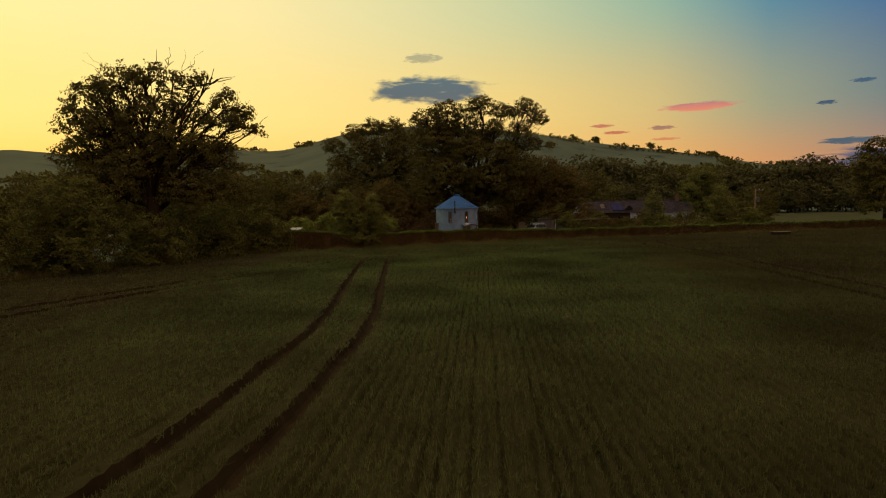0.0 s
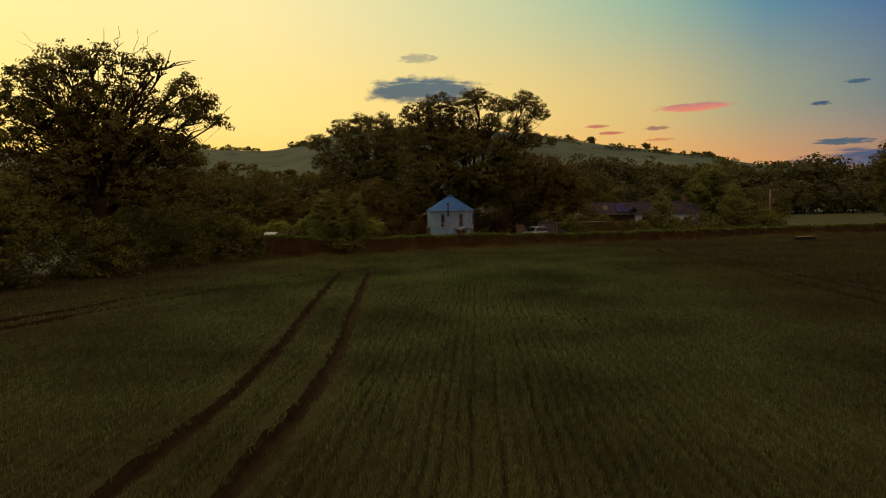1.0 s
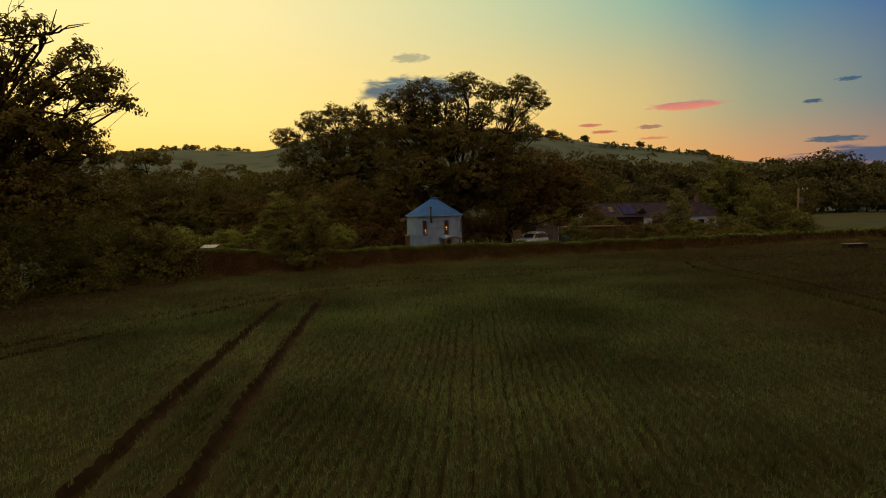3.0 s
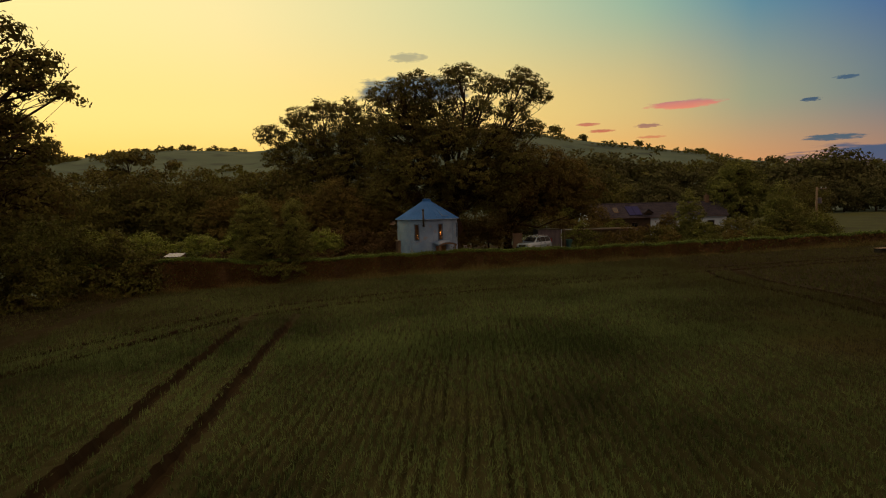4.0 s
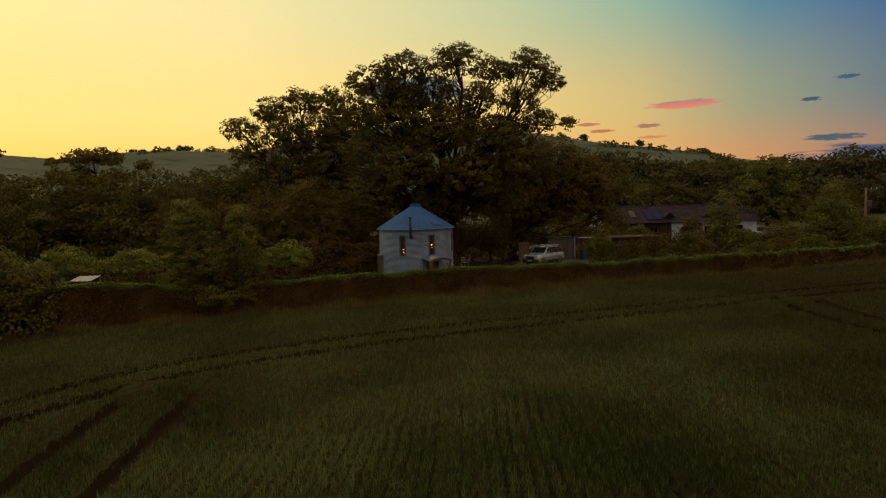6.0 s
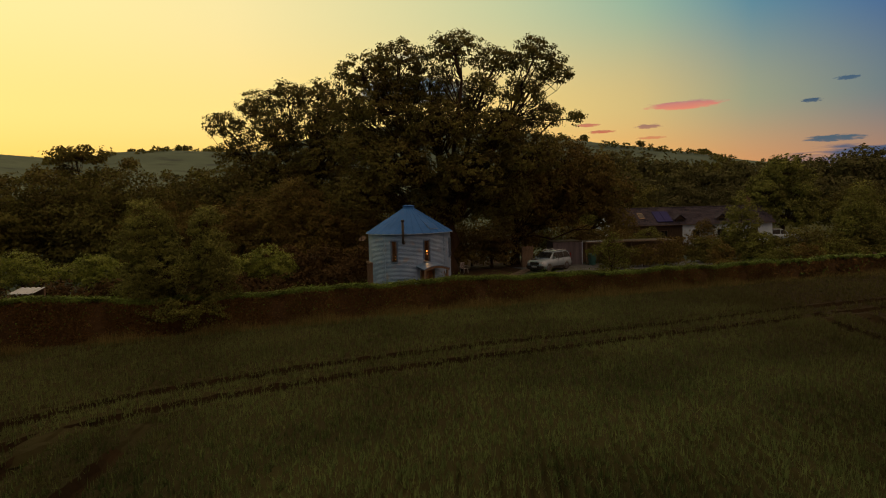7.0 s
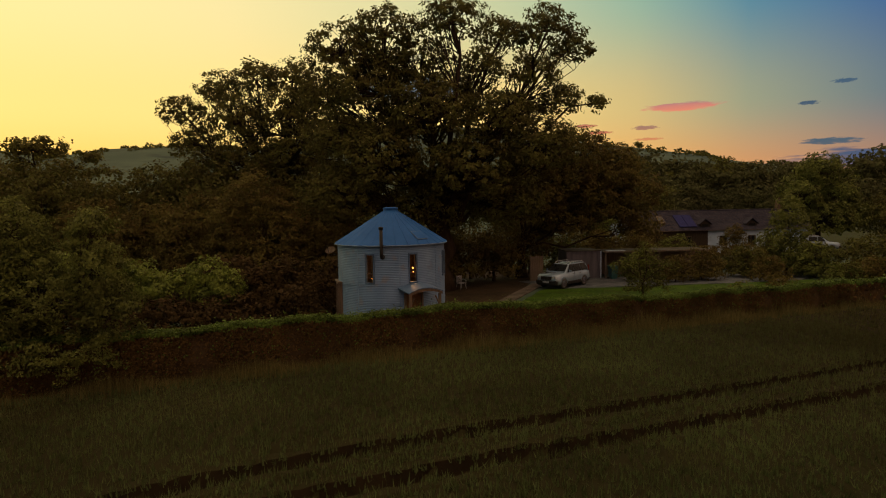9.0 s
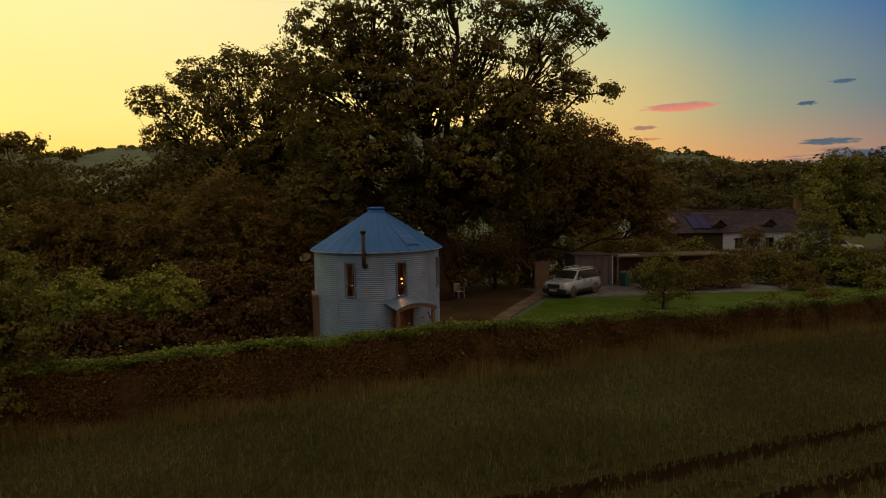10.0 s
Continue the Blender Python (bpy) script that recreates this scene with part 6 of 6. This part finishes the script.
# ---- long house beyond the garden ----
def build_house():
    root = empty("long_house", pose(31.5, 116.0, FLOOR_Z), "long low slate-roofed house with white walls and roof panels", "house")
    W, D, EV, RG = 20.5, 6.0, 2.75, 4.70
    openings = [(10.3, 11.2, 0.9, 2.0), (13.4, 14.5, 0.9, 2.0), (15.6, 16.5, 0.02, 2.0), (17.6, 18.7, 0.9, 2.0), (6.2, 7.2, 0.9, 2.0), (2.0, 3.2, 0.9, 2.0)]
    openings.sort()

    def front(x0, x1, mat, label):
        bm = bmesh.new()
        x = x0
        for a, b, z0, z1 in openings:
            if a < x0 or b > x1:
                continue
            box(bm, x, a, 0, 0.3, 0, EV)
            if z0 > 0.1:
                box(bm, a, b, 0, 0.3, 0, z0)
            box(bm, a, b, 0, 0.3, z1, EV)
            x = b
        box(bm, x, x1, 0, 0.3, 0, EV)
        part("wall", bm, mat, root, label)

    front(0, 9.0, M_TARRED, "dark boarded wall")
    front(9.0, W, M_PLASTER, "white rendered wall")
    bm = bmesh.new()
    box(bm, 0, W, D - 0.3, D, 0, EV)
    for x in (0.0, W - 0.3):
        loft(bm, [[(x, 0.3, 0), (x, D - 0.3, 0), (x, D - 0.3, EV), (x, D / 2, RG - 0.1), (x, 0.3, EV)], [(x + 0.3, 0.3, 0), (x + 0.3, D - 0.3, 0), (x + 0.3, D - 0.3, EV), (x + 0.3, D / 2, RG - 0.1), (x + 0.3, 0.3, EV)]])
    part("wall", bm, M_PLASTER, root)
    for a, b, z0, z1 in openings:
        fr = bmesh.new()
        for x0, x1, c, d in ((a, a + 0.06, z0, z1), (b - 0.06, b, z0, z1), (a + 0.06, b - 0.06, z1 - 0.06, z1), (a + 0.06, b - 0.06, z0, z0 + 0.06), ((a + b) / 2 - 0.025, (a + b) / 2 + 0.025, z0 + 0.06, z1 - 0.06)):
            box(fr, x0, x1, 0.10, 0.17, c, d)
        w = part("window" if z0 > 0.1 else "door", fr, M_WOOD_DARK, root)
        part("pane", boxed(a + 0.06, b - 0.06, 0.13, 0.136, z0 + 0.06, z1 - 0.06), M_CARGLASS, w)
        if z0 > 0.1:
            part("sill", boxed(a - 0.05, b + 0.05, -0.06, 0.10, z0 - 0.06, z0), M_PLASTER, w)
    # slated slopes in overlapping courses
    rng = np.random.default_rng(8)
    slates = []
    nrow, half = 14, D / 2 + 0.35
    for side in (0, 1):
        for r in range(nrow):
            y0, y1 = -0.35 + half * r / nrow, -0.35 + half * (r + 1) / nrow + 0.05
            z0, z1 = EV - 0.12 + (RG - EV + 0.12) * r / nrow + 0.03, EV - 0.12 + (RG - EV + 0.12) * (r + 1) / nrow + 0.02
            if side:
                y0, y1 = D - y0, D - y1
            x = -0.2 - (r % 2) * 0.2
            while x < W + 0.2:
                w = rng.uniform(0.34, 0.44)
                j = rng.normal() * 0.006
                slates.append([(x, y0, z0 + j), (x + w - 0.012, y0, z0 + j), (x + w - 0.012, y1, z1 + j * 0.3), (x, y1, z1 + j * 0.3)])
                x += w
    roof = pieces_mesh("roof", np.array(slates), M_SLATE, root, "grey-brown slate roof")
    bm = bmesh.new()
    loft(bm, [[(-0.2, -0.33, EV - 0.16), (-0.2, D / 2, RG - 0.03), (-0.2, D + 0.33, EV - 0.16), (-0.2, D / 2, RG - 0.16)], [(W + 0.2, -0.33, EV - 0.16), (W + 0.2, D / 2, RG - 0.03), (W + 0.2, D + 0.33, EV - 0.16), (W + 0.2, D / 2, RG - 0.16)]])
    part("roof_deck", bm, M_WOOD_DARK, root)
    part("ridge_tiles", tube(bmesh.new(), [(-0.2, D / 2, RG + 0.0), (W + 0.2, D / 2, RG + 0.0)], [0.09, 0.09], 8), M_SLATE, roof)

    def on_roof(f):
        return -0.35 + half * f, EV - 0.12 + (RG - EV + 0.12) * f + 0.05

    def slope_box(name, x0, x1, f0, f1, h, mat, label=""):
        (ya, za), (yb, zb) = on_roof(f0), on_roof(f1)
        bm = loft(bmesh.new(), [[(x, ya, za), (x, yb, zb), (x, yb - h * 0.5, zb + h), (x, ya - h * 0.5, za + h)] for x in (x0, x1)])
        return part(name, bm, mat, root, label)

    for k in range(2):
        slope_box("solar_panel", 5.9 + k * 1.0, 6.86 + k * 1.0, 0.15, 0.74, 0.07, M_SOLAR, "dark blue solar panel")
    for x in (1.0, 3.9):
        w = slope_box("roof_window", x, x + 0.7, 0.35, 0.68, 0.06, M_WOOD_DARK, "small roof window")
        (ya, za), (yb, zb) = on_roof(0.39), on_roof(0.64)
        part("pane", loft(bmesh.new(), [[(q, ya, za + 0.05), (q, yb, zb + 0.05), (q, yb - 0.04, zb + 0.075), (q, ya - 0.04, za + 0.075)] for q in (x + 0.07, x + 0.63)]), M_CARGLASS, w)
    for x in (8.0, 13.3):
        d = part("dormer", loft(bmesh.new(), [[(x + 0.25, y, 2.75), (x + 0.25, y, 3.32), (x + 0.8, y, 3.72), (x + 1.35, y, 3.32), (x + 1.35, y, 2.75)] for y in (0.25, 2.0)]), M_TARRED, root, "small gabled dormer")
        part("dormer_roof", loft(bmesh.new(), [[(x + 0.06, y, 3.22), (x + 0.8, y, 3.80), (x + 1.54, y, 3.22), (x + 1.54, y, 3.29), (x + 0.8, y, 3.88), (x + 0.06, y, 3.29)] for y in (0.08, 2.3)]), M_SLATE, d)
        part("pane", boxed(x + 0.45, x + 1.15, 0.235, 0.248, 2.85, 3.28), M_CARGLASS, d)
    c = part("chimney", boxed(18.6, 19.2, 2.7, 3.3, 4.4, 5.7, 0.02), M_BRICK, root, "brick chimney")
    part("chimney_pot", tube(bmesh.new(), [(18.9, 3.0, 5.7), (18.9, 3.0, 6.0)], [0.13, 0.11], 10), M_BRICK, c)
    pr = part("porch", loft(bmesh.new(), [[(10.9, y, 2.1), (11.9, y, 2.75), (12.9, y, 2.1), (11.9, y, 2.62)] for y in (-1.2, -0.01)]), M_SLATE, root, "small gabled porch roof")
    for x in (11.0, 12.8):
        part("porch_post", boxed(x - 0.06, x + 0.06, -1.15, -1.03, 0, 2.15), M_PLASTER, pr)


build_house()


def build_pole():
    root = empty("utility_pole", pose(55.6, 101.0, FLOOR_Z), "grey wooden electricity pole with a transformer", "utility pole")
    part("pole", tube(bmesh.new(), [(0, 0, -0.2), (0, 0, 3), (0, 0, 6.35)], [0.14, 0.125, 0.10], 10), M_WOOD_GREY, root, smooth=True)
    part("crossarm", boxed(-0.1, 1.3, -0.06, 0.06, 6.05, 6.17), M_WOOD_GREY, root)
    for x in (0.0, 0.6, 1.2):
        part("insulator", tube(bmesh.new(), [(x, 0, 6.17), (x, 0, 6.24), (x, 0, 6.36)], [0.05, 0.06, 0.03], 8), M_PLASTER, root)
    part("transformer", tube(bmesh.new(), [(0.42, 0, 4.3), (0.42, 0, 4.95), (0.42, 0, 5.0)], [0.24, 0.24, 0.15], 12), M_GARAGE, root)
    part("bracket", boxed(0.05, 0.42, -0.03, 0.03, 4.62, 4.70), M_BLACK, root)


build_pole()


def build_rail_fence(x0, y0, x1, y1, n):
    root = empty("rail_fence", pose(x0, y0, FLOOR_Z, 0, 0, math.degrees(math.atan2(y1 - y0, x1 - x0))), "weathered post-and-rail garden fence", "fence")
    L = math.hypot(x1 - x0, y1 - y0)
    for k in range(n + 1):
        part("post", boxed(L * k / n - 0.06, L * k / n + 0.06, -0.06, 0.06, 0, 1.25, 0.008), M_WOOD_GREY, root)
    for z in (0.35, 0.72, 1.08):
        for k in range(n):
            part("rail", boxed(L * k / n + 0.061, L * (k + 1) / n - 0.061, -0.022, 0.022, z - 0.05, z + 0.05, 0.006), M_WOOD_GREY, root)


build_rail_fence(39.0, 86.9, 60.0, 92.2, 9)


def build_chair(x, y, turn):
    root = empty("garden_chair", pose(x, y, FLOOR_Z + 0.02, 0, 0, turn), "white resin garden chair on bare ground", "chair")
    part("seat", boxed(-0.25, 0.25, -0.24, 0.24, 0.40, 0.44, 0.012), M_RESIN, root)
    for k in range(5):
        part("back_slat", boxed(-0.24 + k * 0.105, -0.18 + k * 0.105, 0.22, 0.25, 0.443, 0.86, 0.006, ), M_RESIN, root)
    part("back_rail", boxed(-0.26, 0.26, 0.215, 0.255, 0.863, 0.93, 0.012), M_RESIN, root)
    for sx in (-0.22, 0.22):
        for sy in (-0.21, 0.21):
            part("leg", tube(bmesh.new(), [(sx, sy, 0.40), (sx * 1.15, sy * 1.15, 0)], [0.024, 0.02], 8), M_RESIN, root)
        part("armrest", tube(bmesh.new(), [(sx * 1.2, -0.22, 0.44), (sx * 1.2, -0.2, 0.64), (sx * 1.2, 0.22, 0.66)], [0.02] * 3, 8), M_RESIN, root)


build_chair(11.0, 93.6, 35)
